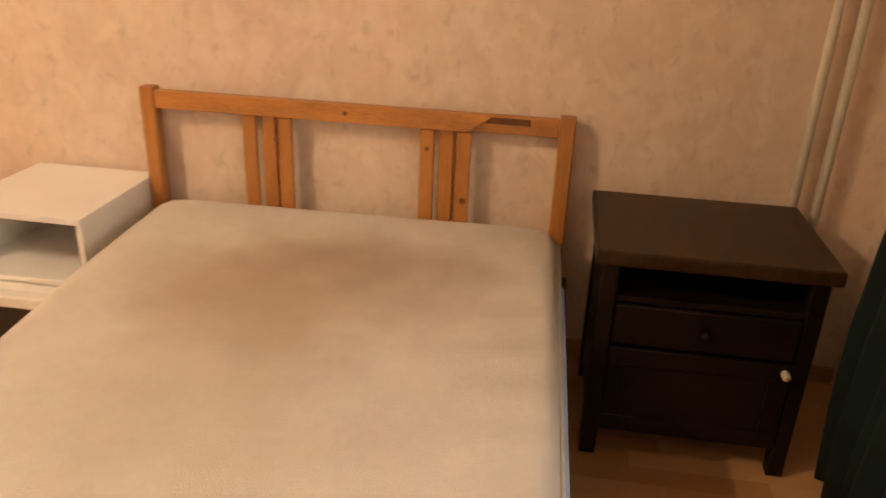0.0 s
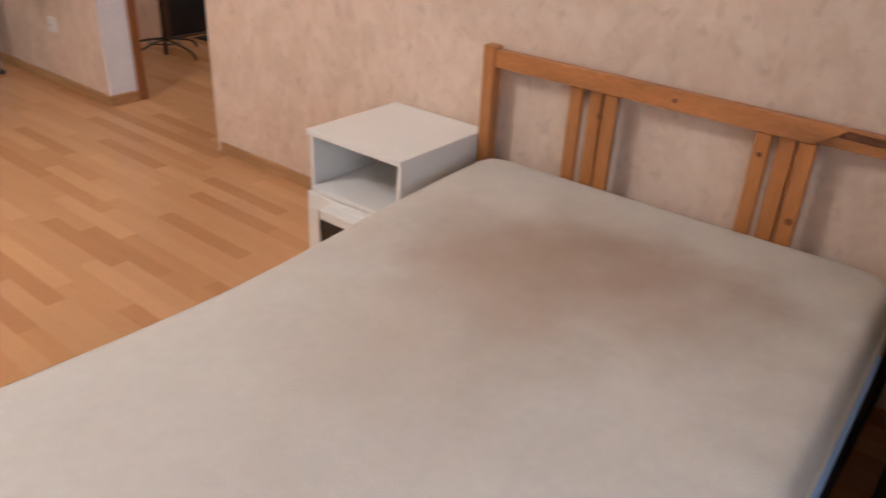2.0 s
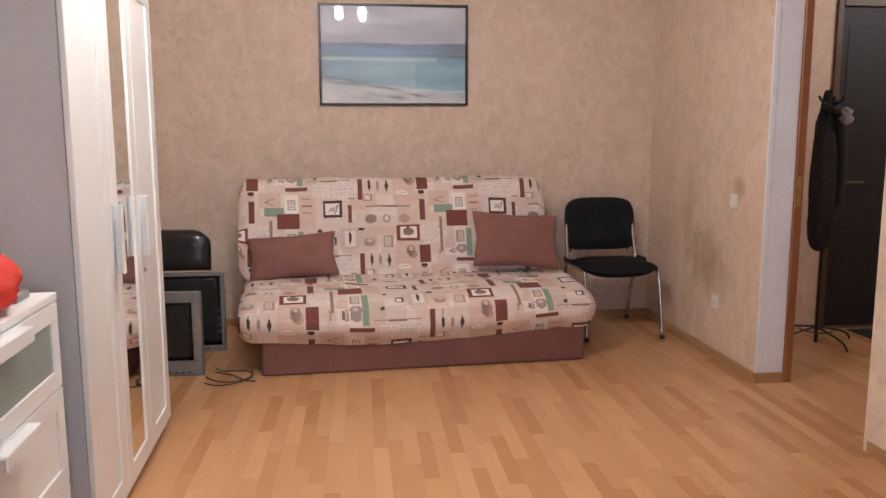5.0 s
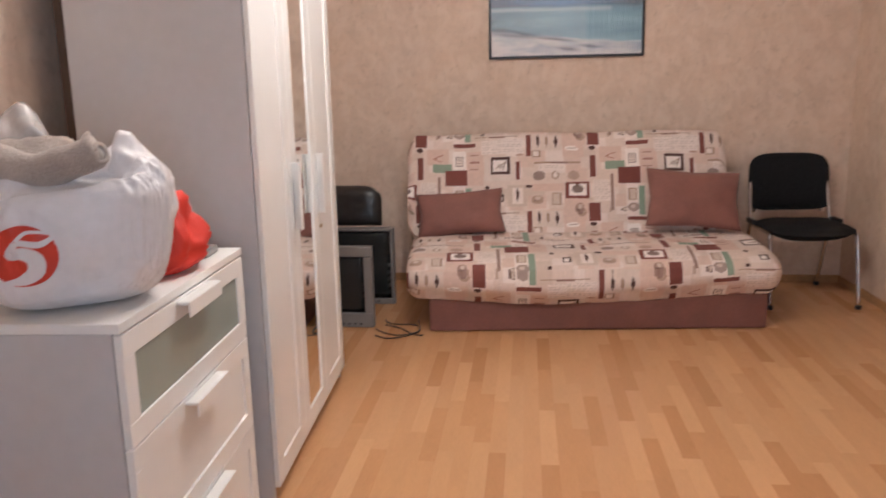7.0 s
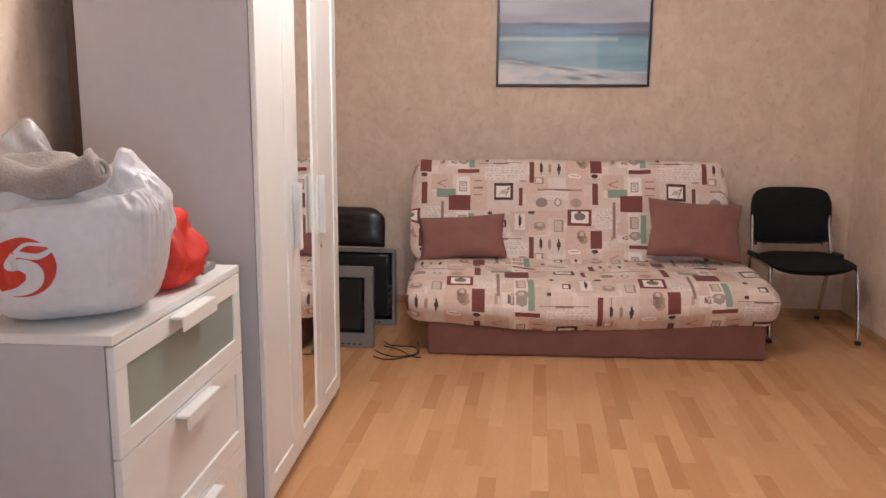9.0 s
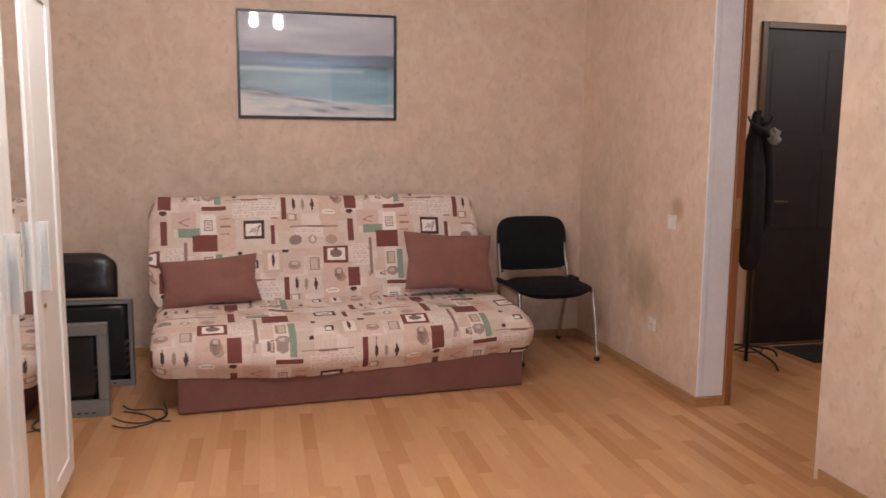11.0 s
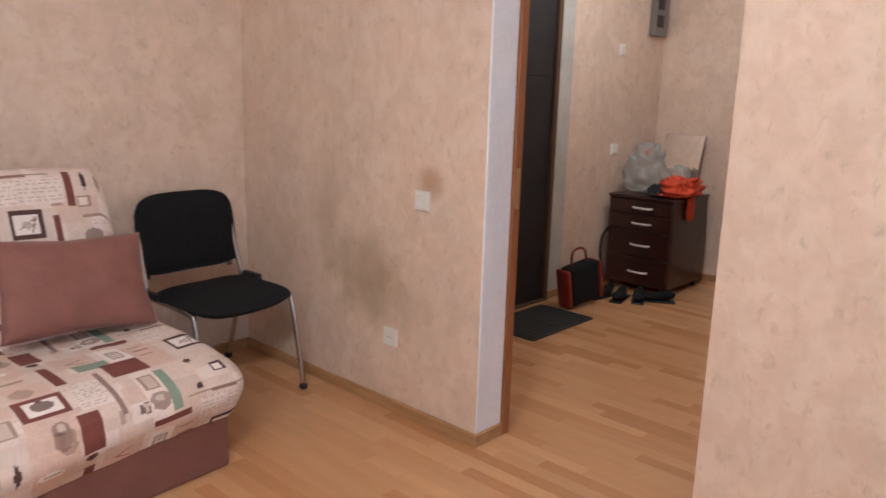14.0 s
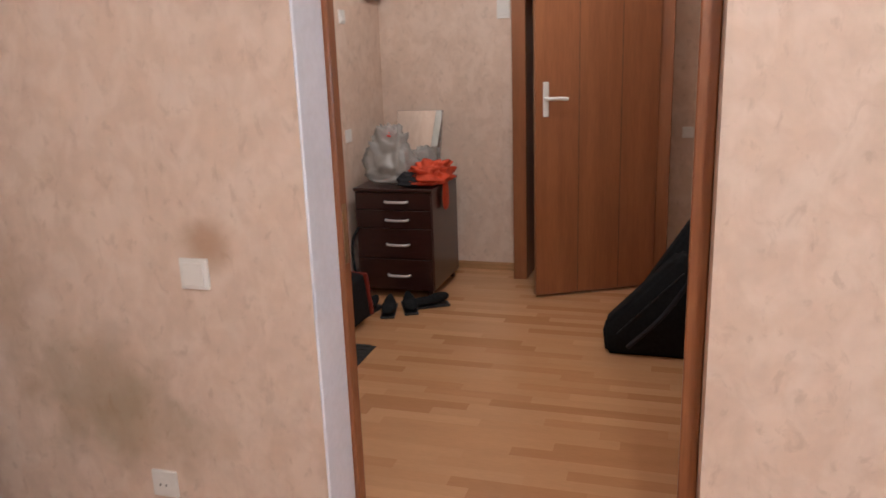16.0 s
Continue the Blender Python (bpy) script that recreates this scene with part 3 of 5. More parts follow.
def sofa_tile():
    """One repeat of the cover's print as a raster: pale patches, frames, bars, leaf strokes, cards and lines of script."""
    rng = random.Random(11)
    step = CELL / UNIT
    nx, ny = round(TILE_W / step), round(TILE_H / step)
    gx, gy = np.meshgrid((np.arange(nx) + 0.5) * TILE_W / nx, (np.arange(ny) + 0.5) * TILE_H / ny)
    a = np.zeros((ny, nx, 3))
    a[:] = (0.66, 0.55, 0.48)
    brown, dark, tan, green, rose = (0.175, 0.052, 0.040), (0.075, 0.036, 0.030), (0.36, 0.25, 0.185), (0.235, 0.315, 0.235), (0.52, 0.325, 0.255)
    cream, peach, sand, white = (0.74, 0.655, 0.60), (0.63, 0.475, 0.40), (0.57, 0.465, 0.39), (0.80, 0.745, 0.70)

    def local(x, y, w, h):
        return (gx - x - w / 2 + TILE_W / 2) % TILE_W - TILE_W / 2, (gy - y - h / 2 + TILE_H / 2) % TILE_H - TILE_H / 2

    def rect(x, y, w, h, c, k=1.0):
        u, v = local(x, y, w, h)
        m = (abs(u) <= max(w / 2, 2.7)) & (abs(v) <= max(h / 2, 2.7))
        a[m] = a[m] * (1 - k) + np.array(c) * k

    def oval(x, y, w, h, c, k=1.0):
        u, v = local(x, y, w, h)
        m = (u / (w / 2)) ** 2 + (v / (h / 2)) ** 2 <= 1
        a[m] = a[m] * (1 - k) + np.array(c) * k

    def leaf(x, y, h, c):
        oval(x, y, 17, h, c)
        rect(x + 6, y - 8, 4, h + 16, c, 0.7)

    def outline(x, y, w, h, c, t=7, inner=None):
        rect(x, y, w, h, c)
        rect(x + t, y + t, w - 2 * t, h - 2 * t, inner or cream)

    def stroke(x0, y0, x1, y1, c):
        for q in range(12):
            t = q / 11
            rect(x0 + (x1 - x0) * t, y0 + (y1 - y0) * t, 5, 5, c)

    def script(x, y, w, h):
        rect(x, y, w, h, cream)
        for row in range(int(h / 13)):
            xx = x + 6
            while xx < x + w - 14:
                ln = rng.uniform(6, 22)
                rect(xx, y + 5 + 13 * row, ln, 4, (0.47, 0.39, 0.345), 0.7)
                xx += ln + rng.uniform(6, 12)

    def face(x, y, w, h, c):
        oval(x, y, w, h, c, 0.85)
        oval(x + w * 0.30, y + h * 0.12, w * 0.45, h * 0.45, sand)
        rect(x + w * 0.15, y + h * 0.55, w * 0.5, h * 0.14, dark, 0.5)

    for _ in range(46):
        rect(rng.uniform(0, TILE_W), rng.uniform(0, TILE_H), rng.uniform(50, 130), rng.uniform(40, 110), rng.choice((cream, peach, sand, (0.66, 0.55, 0.475), (0.64, 0.49, 0.41), cream)), 0.75)
    rect(155, 165, 125, 85, peach)
    rect(380, 183, 85, 190, peach)
    rect(240, 72, 110, 46, cream)
    rect(735, 368, 175, 46, peach)
    rect(905, 75, 112, 145, peach)
    rect(910, 455, 118, 120, peach)
    rect(600, 378, 105, 120, sand)
    rect(625, 392, 55, 90, cream)
    rect(705, 92, 195, 90, (0.66, 0.56, 0.49))
    rect(475, 225, 165, 120, (0.66, 0.57, 0.51))
    script(455, 118, 205, 82)
    script(545, 545, 150, 84)
    script(120, 350, 92, 120)
    script(770, 262, 150, 30)
    rect(97, 482, 60, 100, brown)
    oval(100, 155, 36, 26, dark)
    rect(107, 208, 27, 130, brown)
    face(30, 80, 52, 46, tan)
    rect(205, 80, 14, 24, tan, 0.7)
    oval(266, 80, 62, 24, (0.20, 0.14, 0.12))
    oval(278, 84, 22, 14, sand)
    rect(352, 394, 46, 160, green)
    rect(365, 400, 4, 150, (0.19, 0.27, 0.20))
    rect(303, 137, 124, 21, brown)
    oval(456, 68, 24, 22, dark)
    rect(420, 101, 240, 6, tan)
    rect(500, 99, 90, 10, (0.25, 0.15, 0.12))
    rect(298, 180, 76, 108, white)
    outline(314, 203, 42, 60, (0.27, 0.22, 0.20), 6)
    for q in range(3):
        rect(326, 214 + 14 * q, 20, 5, (0.34, 0.28, 0.25))
        rect(392 + 4 * (q % 2), 198 + 40 * q, 48, 6, (0.32, 0.17, 0.14))
    stroke(190, 215, 240, 193, (0.36, 0.16, 0.12))
    stroke(190, 215, 236, 230, (0.36, 0.16, 0.12))
    rect(190, 247, 104, 48, green)
    rect(258, 282, 118, 92, brown)
    rect(213, 322, 18, 200, (0.29, 0.19, 0.155))
    rect(300, 378, 70, 190, cream)
    outline(312, 402, 46, 72, tan, 6, sand)
    oval(306, 486, 64, 52, (0.26, 0.175, 0.145), 0.8)
    oval(322, 496, 26, 24, sand)
    outline(507, 217, 106, 92, dark, 13, white)
    stroke(535, 272, 585, 240, tan)
    oval(545, 250, 34, 26, (0.44, 0.37, 0.33), 0.8)
    stroke(572, 282, 590, 236, (0.25, 0.18, 0.15))
    rect(645, 240, 20, 102, brown)
    oval(474, 380, 24, 22, dark)
    outline(534, 432, 42, 42, dark, 9, white)
    leaf(644, 402, 62, dark)
    rect(702, 92, 27, 124, brown)
    leaf(760, 102, 56, dark)
    leaf(808, 106, 54, tan)
    leaf(858, 106, 60, dark)
    outline(736, 182, 44, 38, tan, 6)
    oval(648, 200, 38, 12, (0.45, 0.3, 0.24))
    rect(744, 249, 252, 6, tan)
    rect(840, 246, 90, 11, (0.24, 0.15, 0.12))
    oval(738, 296, 66, 52, (0.23, 0.16, 0.14), 0.85)
    oval(838, 300, 44, 44, tan, 0.8)
    oval(852, 306, 18, 30, cream)
    oval(930, 300, 62, 50, tan, 0.75)
    oval(915, 158, 74, 28, white)
    rect(930, 169, 46, 5, (0.40, 0.30, 0.26))
    outline(915, 360, 130, 96, brown, 17, white)
    oval(948, 384, 64, 42, (0.15, 0.09, 0.075), 0.9)
    rect(973, 374, 12, 14, (0.15, 0.09, 0.075))
    oval(700, 370, 34, 25, dark)
    face(728, 438, 66, 50, tan)
    outline(838, 425, 52, 68, tan, 6, sand)
    face(965, 482, 50, 62, (0.27, 0.165, 0.135))
    a *= 1 + 0.10 * (np.random.RandomState(3).rand(ny, nx, 1) - 0.5)
    return a * (1.05, 1.03, 1.04)


TILE = sofa_tile()


def profile_sheet(name, profile, w, seed, parent, bulge=0.03, label="", across=0.0, down=0.0):
    """A padded slab of width w whose section is the closed profile (y, z); the print starts at across and down, in metres."""
    pts = arc([(0, p[0], p[1]) for p in profile], 10)
    cum = [0.0]
    for i in range(1, len(pts)):
        cum.append(cum[-1] + (pts[i] - pts[i - 1]).length)
    total = cum[-1]
    nv = int(total / CELL)
    line = []
    j = 0
    for i in range(nv):
        s = total * i / nv
        while cum[j + 1] < s:
            j += 1
        line.append(pts[j].lerp(pts[j + 1], (s - cum[j]) / max(cum[j + 1] - cum[j], 1e-6)))
    cen = sum(line, Vector()) / len(line)
    nu = int(w / CELL)
    verts = []
    for i in range(nu + 1):
        x = w * i / nu
        drape = -0.9 * bulge * math.sin(math.pi * min(1, x / (w * 0.9))) if bulge > 0.04 else 0
        e = min(x, w - x)
        k = 1 - 0.30 * max(0.0, 1 - e / 0.07) ** 2.2
        for q, p in enumerate(line):
            d = p - cen
            dn = d.normalized()
            lump = bulge * (0.45 * noise.noise((x * 2.1, p.y * 3, p.z * 3 + seed)) + 0.16 * noise.noise((x * 9, p.y * 9, p.z * 9)))
            pp = cen + Vector((0, d.y * (0.75 + 0.25 * k) if abs(d.y) > abs(d.z) else d.y * k, d.z * k)) + dn * lump
            verts.append((x, pp.y, pp.z + (drape if pp.z < 0.36 and pp.y < 0.02 else 0)))
    ii, qq = np.meshgrid(np.arange(nu), np.arange(nv), indexing="ij")
    a, b = ii * nv + qq, ii * nv + (qq + 1) % nv
    faces = np.stack((a, b, b + nv, a + nv), -1).reshape(-1, 4).tolist()
    ny, nx = TILE.shape[:2]
    col = ((w * (ii + 0.5) / nu + across) / (TILE_W * UNIT) % 1 * nx).astype(int)
    row = ((down - total * (qq + 0.5) / nv) / (TILE_H * UNIT) % 1 * ny).astype(int)
    cols = TILE[row, col].reshape(-1, 3)
    faces.append(tuple(range(nv))[::-1])
    faces.append(tuple(nu * nv + q for q in range(nv)))
    me = bpy.data.meshes.new(name)
    me.from_pydata(verts, [], faces)
    ca = me.color_attributes.new("print", "FLOAT_COLOR", "CORNER")
    quads = np.concatenate((np.repeat(cols, 4, axis=0), np.tile((0.58, 0.46, 0.37), (2 * nv, 1))))
    ca.data.foreach_set("color", np.concatenate((quads, np.ones((len(quads), 1))), axis=1).ravel())
    me.polygons.foreach_set("use_smooth", [len(f) == 4 for f in faces])
    me.materials.append(M["print"])
    ob = new(name, me)
    ob.parent = parent
    if label:
        ob["label"] = label
    return ob


SOFA_A = 4.3
sofa = thing("sofa", -2.685, 0.427, 0, SOFA_A, "sofa with brown box base and cream cover printed with brown patches", "sofa")
part("base", B(0.0, 1.89, -0.035, 0.80, 0.004, 0.23, 0.012, 2), M["vinyl"], sofa, "dark brown upholstered storage base")
profile_sheet("seat", [(-0.05, 0.205), (-0.10, 0.30), (-0.07, 0.38), (0.08, 0.435), (0.35, 0.455), (0.60, 0.47), (0.67, 0.38), (0.60, 0.235), (0.3, 0.232), (0.05, 0.20), (-0.05, 0.205)], 2.06, 3, sofa, 0.05,
              "padded seat with printed cover", -0.26, 0.773).location = (-0.12, 0, 0)
profile_sheet("backrest", [(0.50, 0.44), (0.56, 0.62), (0.63, 0.86), (0.68, 1.015), (0.74, 1.05), (0.80, 1.01), (0.81, 0.88), (0.77, 0.60), (0.71, 0.42), (0.60, 0.38), (0.50, 0.44)], 2.00, 8, sofa, 0.03,
              "leaning padded backrest with printed cover", 0.055, 0.741).location = (-0.155, 0, 0.02)
for x in (0.02, 1.80):
    part("hinge_bracket", B(x, x + 0.05, 0.55, 0.80, 0.2305, 0.50, 0.01), M["black_plastic"], sofa, "dark metal folding hinge")
part("pull_loop", tube(arc([(1.892, 0.02, 0.10), (1.905, 0.02, 0.13), (1.892, 0.02, 0.16)]), 0.005, 6), M["chrome"], sofa, "small metal pull loop", True)

pl = part("pillow", cushion(0.545, 0.285, 0.14, 24, 18, sag=0.3, wrinkle=0.008, seed=2), M["pillow"], None, "", True)
pl.matrix_world = pose(-2.545, 0.93, 0.60, 66, -4, 4)
tagged(pl, "plain brown cotton pillow lying against the sofa backrest", "pillow", "sofa pillows")
pr = part("pillow", cushion(0.57, 0.37, 0.15, 24, 18, sag=0.3, wrinkle=0.008, seed=5), M["pillow"], None, "", True)
pr.matrix_world = pose(-1.13, 1.00, 0.67, 66, 4, 3)
tagged(pr, "plain brown cotton pillow standing on the sofa by the black chair", "pillow", "sofa pillows")


# ---- visitor chair ----
def visitor_chair():
    e = thing("chair", 0, 0, 0, label="black upholstered stacking chair with chrome tube legs, beside the sofa", category="chair")
    for sx in (-1, 1):
        x = sx * 0.245
        part("side_frame", tube(arc([(x, -0.27, 0.012), (x, -0.235, 0.20), (x * 0.985, -0.20, 0.385), (x * 0.975, -0.17, 0.42), (x * 0.97, 0.0, 0.43), (x * 0.97, 0.12, 0.43)], 5), 0.0115, 10), M["chrome"], e, "chrome front leg tube", True)
        part("back_leg", tube(arc([(x, 0.30, 0.012), (x * 0.98, 0.22, 0.24), (x * 0.97, 0.16, 0.42), (x * 0.95, 0.20, 0.58), (x * 0.93, 0.235, 0.72)], 5), 0.0115, 10), M["chrome"], e, "chrome back leg tube", True)
        part("foot_cap", B(x - 0.014, x + 0.014, -0.285, -0.255, 0, 0.025, 0.004), M["black_plastic"], e)
        part("foot_cap", B(x - 0.014, x + 0.014, 0.285, 0.315, 0, 0.025, 0.004), M["black_plastic"], e)
    for sx in (-1, 1):
        part("side_clip", B(sx * 0.252 - 0.012, sx * 0.252 + 0.012, 0.04, 0.16, 0.438, 0.468, 0.006, 2), M["black_plastic"], e, "black plastic side clip")
    part("crossbar", tube([(-0.235, -0.12, 0.425), (0.235, -0.12, 0.425)], 0.009), M["chrome"], e, "", True)
    part("crossbar", tube([(-0.235, 0.10, 0.425), (0.235, 0.10, 0.425)], 0.009), M["chrome"], e, "", True)
    bm = bmesh.new()
    bmesh.ops.create_grid(bm, x_segments=20, y_segments=18, size=1)
    bmesh.ops.solidify(bm, geom=bm.faces[:], thickness=0.05)
    zs = [v.co.z for v in bm.verts]
    zm = (min(zs) + max(zs)) / 2
    for v in bm.verts:
        u, w = v.co.x, v.co.y
        k = (1 - 0.10 * abs(u) ** 3 * abs(w) ** 1)
        top = v.co.z > zm
        dome = (1 - abs(u) ** 4) * (1 - abs(w) ** 4)
        ww = w * 0.228 * (1 - 0.18 * abs(u) ** 5)
        uu = u * 0.248 * (1 - 0.14 * abs(w) ** 5)
        z = 0.432 + (0.048 * dome if top else -0.060 * dome) - 0.03 * max(0, -w - 0.5) ** 1.5 + 0.012 * (u * u)
        v.co = (uu, ww - 0.045, z)
    part("seat", bm, M["black_fabric"], e, "padded black fabric seat", True)
    bm = bmesh.new()
    bmesh.ops.create_grid(bm, x_segments=20, y_segments=16, size=1)
    bmesh.ops.solidify(bm, geom=bm.faces[:], thickness=0.05)
    zs = [v.co.z for v in bm.verts]
    zm = (min(zs) + max(zs)) / 2
    for v in bm.verts:
        u, w = v.co.x, v.co.y
        top = v.co.z > zm
        dome = (1 - abs(u) ** 4) * (1 - abs(w) ** 4)
        x = u * 0.243 * (1 - 0.10 * max(0, w) ** 4 - 0.05 * abs(w) ** 6)
        z = 0.674 + w * 0.174 * (1 - 0.14 * abs(u) ** 5)
        y = 0.225 + 0.05 * w * 0.5 + (-0.030 * dome if top else 0.022 * dome) - 0.030 * (abs(u) ** 2) + 0.02
        v.co = (x, y, z)
    part("backrest", bm, M["black_fabric"], e, "padded black fabric backrest", True)
    for sx in (-1, 1):
        part("bracket", B(sx * 0.205 - 0.012, sx * 0.205 + 0.012, 0.198, 0.222, 0.49, 0.57, 0.004), M["chrome"], e, "chrome backrest bracket")
    return e


visitor_chair().matrix_world = pose(-0.42, 1.225, 0, 0, 0, 3) @ Matrix.Scale(1.065, 4)

# ---- painting on the north wall ----
PIC = (-2.392, -1.362, 1.551, 2.236)
pic = thing("picture", 0, NORTH, 0, label="grey-blue seascape print in a thin black frame on the wall", category="picture")
x0, x1, z0, z1 = PIC
for n, d in (("frame_left", (x0, x0 + 0.016, z0, z1)), ("frame_right", (x1 - 0.016, x1, z0, z1)), ("frame_bottom", (x0 + 0.016, x1 - 0.016, z0, z0 + 0.016)), ("frame_top", (x0 + 0.016, x1 - 0.016, z1 - 0.016, z1))):
    part(n, B(d[0], d[1], -0.028, -0.002, d[2], d[3], 0.003), M["black_frame"], pic)
gl = part("glass", B(x0 + 0.016, x1 - 0.016, -0.022, -0.019, z0 + 0.016, z1 - 0.016), M["glass"], pic)
gl.visible_shadow = False
nx, nz = 160, 110
verts = [(x0 + 0.016 + (x1 - x0 - 0.032) * i / nx, -0.014, z0 + 0.016 + (z1 - z0 - 0.032) * j / nz) for j in range(nz + 1) for i in range(nx + 1)]
faces, cols = [], []
for j in range(nz):
    for i in range(nx):
        a = j * (nx + 1) + i
        faces.append((a, a + 1, a + nx + 2, a + nx + 1))
        u, v = (i + 0.5) / nx, (j + 0.5) / nz
        n1 = noise.noise((u * 2.5, v * 9, 0.5)) + 0.4 * noise.noise((u * 8, v * 24, 2.5))
        n2 = noise.noise((u * 7 + v * 4, v * 16, 7.5)) + 0.5 * noise.noise((u * 18, v * 44, 8.5))
        mix = lambda a, b, t: Vector(a).lerp(Vector(b), min(1.0, max(0.0, t)))
        sky_ = mix((0.215, 0.20, 0.225), (0.37, 0.33, 0.345), 0.5 + 0.7 * n1 + 0.25 * (u - 0.5))
        band = mix((0.085, 0.10, 0.145), (0.13, 0.215, 0.33), 0.35 + 0.5 * n1 + 0.9 * math.exp(-((u - 0.45) / 0.25) ** 2 - ((v - 0.53) / 0.05) ** 2) - 0.3)
        sea = mix((0.125, 0.19, 0.235), (0.215, 0.31, 0.345), 0.5 + 0.6 * n1)
        c = mix(band, sky_, (v - 0.615 + 0.02 * n1) * 60)
        c = mix(sea, c, (v - 0.475 - 0.02 * (u - 0.5) + 0.02 * n1) * 40)
        c = mix(c, (0.36, 0.385, 0.40), 0.75 * math.exp(-((v - 0.455 + 0.01 * n1) / 0.018) ** 2) * (u < 0.8))
        c = mix(c, (0.075, 0.085, 0.11), 0.85 * math.exp(-((u - 0.95) / 0.16) ** 2 - ((v - 0.50) / 0.035) ** 2))
        c = mix(c, (0.10, 0.11, 0.125), 0.8 * math.exp(-(u / 0.22) ** 2 - ((v - 0.30) / 0.11) ** 2) * (0.7 + n2))
        shore = 0.225 - 0.13 * u + 0.02 * n2
        c = mix(mix((0.47, 0.41, 0.385), (0.27, 0.28, 0.31), 0.35 + 0.8 * n2), c, (v - shore) * 30)
        for rx, ry, w_, h_ in ((0.20, 0.215, 0.10, 0.030), (0.42, 0.165, 0.13, 0.014), (0.52, 0.06, 0.07, 0.022), (0.66, 0.085, 0.06, 0.014), (0.08, 0.23, 0.09, 0.022)):
            c = mix(c, (0.055, 0.062, 0.085), 0.9 * math.exp(-((u - rx) / w_) ** 2 - ((v - ry + 0.18 * (u - rx)) / h_) ** 2))
        c = mix(c, (0.52, 0.50, 0.50), 0.6 * math.exp(-((v - shore - 0.012) / 0.008) ** 2) * (0.5 + n2))
        cols.append(c)
me = bpy.data.meshes.new("print")
me.from_pydata(verts, [], faces)
ca = me.color_attributes.new("print", "FLOAT_COLOR", "CORNER")
ca.data.foreach_set("color", [q for c in cols for _ in range(4) for q in (c[0], c[1], c[2], 1.0)])
me.materials.append(M["painting"])
pp = new("print", me)
pp.parent = pic
part("backing", B(x0 + 0.005, x1 - 0.005, -0.0135, -0.0005, z0 + 0.005, z1 - 0.005), M["hardboard"], pic)


# ---- drawer and door fronts shared by the white furniture ----
def shaker(bm, x0, x1, z0, z1, y, rim=0.055, depth=0.018, glass=False):
    """A framed front in the x-z plane, its face at y (towards -y)."""
    box(bm, x0, x1, y, y + depth, z0, z0 + rim, 0.0015)
    box(bm, x0, x1, y, y + depth, z1 - rim, z1, 0.0015)
    box(bm, x0, x0 + rim, y, y + depth, z0 + rim, z1 - rim, 0.0015)
    box(bm, x1 - rim, x1, y, y + depth, z0 + rim, z1 - rim, 0.0015)
    if not glass:
        box(bm, x0 + rim, x1 - rim, y + 0.007, y + depth, z0 + rim, z1 - rim)
    return bm


def handle_bar(bm, x0, x1, z, y):
    """A folded rim handle over the upper edge of a front."""
    box(bm, x0, x1, y - 0.030, y - 0.001, z - 0.004, z + 0.004, 0.0015)
    box(bm, x0, x1, y - 0.034, y - 0.029, z - 0.034, z + 0.004, 0.0015)
    return bm


def wardrobe():
    """Three doors, the middle one a mirror. Front faces -y; x from 0 to 1.17."""
    W, D, H = 1.17, 0.56, 1.95
    e = thing("wardrobe", label="tall white three-door wardrobe with a mirrored middle door, against the wall", category="wardrobe")
    # side panels carry their shade in the colour
    part("side_panel", B(0, 0.016, 0.02, D, 0.0, H, 0.001), M["shaded_side"], e)
    part("side_panel", B(W - 0.016, W, 0.02, D, 0.0, H, 0.001), M["shaded_side"], e)
    part("top_panel", B(0.016, W - 0.016, 0.02, D, H - 0.016, H, 0.001), M["white"], e)
    part("bottom_panel", B(0.016, W - 0.016, 0.02, D, 0.05, 0.066, 0.001), M["white"], e)
    part("plinth", B(0.016, W - 0.016, 0.05, 0.066, 0.0, 0.05), M["white"], e)
    part("back_panel", B(0.0, W, D + 0.001, D + 0.028, 0.0, H + 0.02, 0.001), M["hardboard"], e, "dark brown back board")
    w = W / 3
    for i in range(3):
        dx0, dx1 = i * w + 0.002, (i + 1) * w - 0.002
        d = part("door", shaker(bmesh.new(), dx0, dx1, 0.055, H - 0.002, 0.0, 0.075, 0.018, i == 1), M["white"], e, ("white framed door", "white framed door with a tall mirror", "white framed door")[i])
        if i == 1:
            part("mirror", B(dx0 + 0.073, dx1 - 0.073, 0.006, 0.012, 0.128, H - 0.077), M["mirror"], d)
        else:
            hx = dx1 - 0.006 if i == 0 else dx0 - 0.0
            bm = bmesh.new()
            box(bm, hx - 0.030, hx + 0.004, -0.004, 0.0, 0.86, 1.10, 0.0015)
            box(bm, hx - 0.002, hx + 0.004, -0.032, -0.004, 0.86, 1.10, 0.0015)
            box(bm, hx - 0.030, hx + 0.004, -0.036, -0.032, 0.86, 1.10, 0.0015)
            part("handle", bm, M["white"], d, "long white folded handle")
    part("lock", tube([(2 * w + 0.03, -0.006, 0.80), (2 * w + 0.03, 0.0, 0.80)], 0.008, 12), M["brass"], e, "small round lock")
    return e


wardrobe().matrix_world = Matrix.Translation((-2.945, -1.495, 0)) @ pose(0, 0, 0, 0, 0, 93)


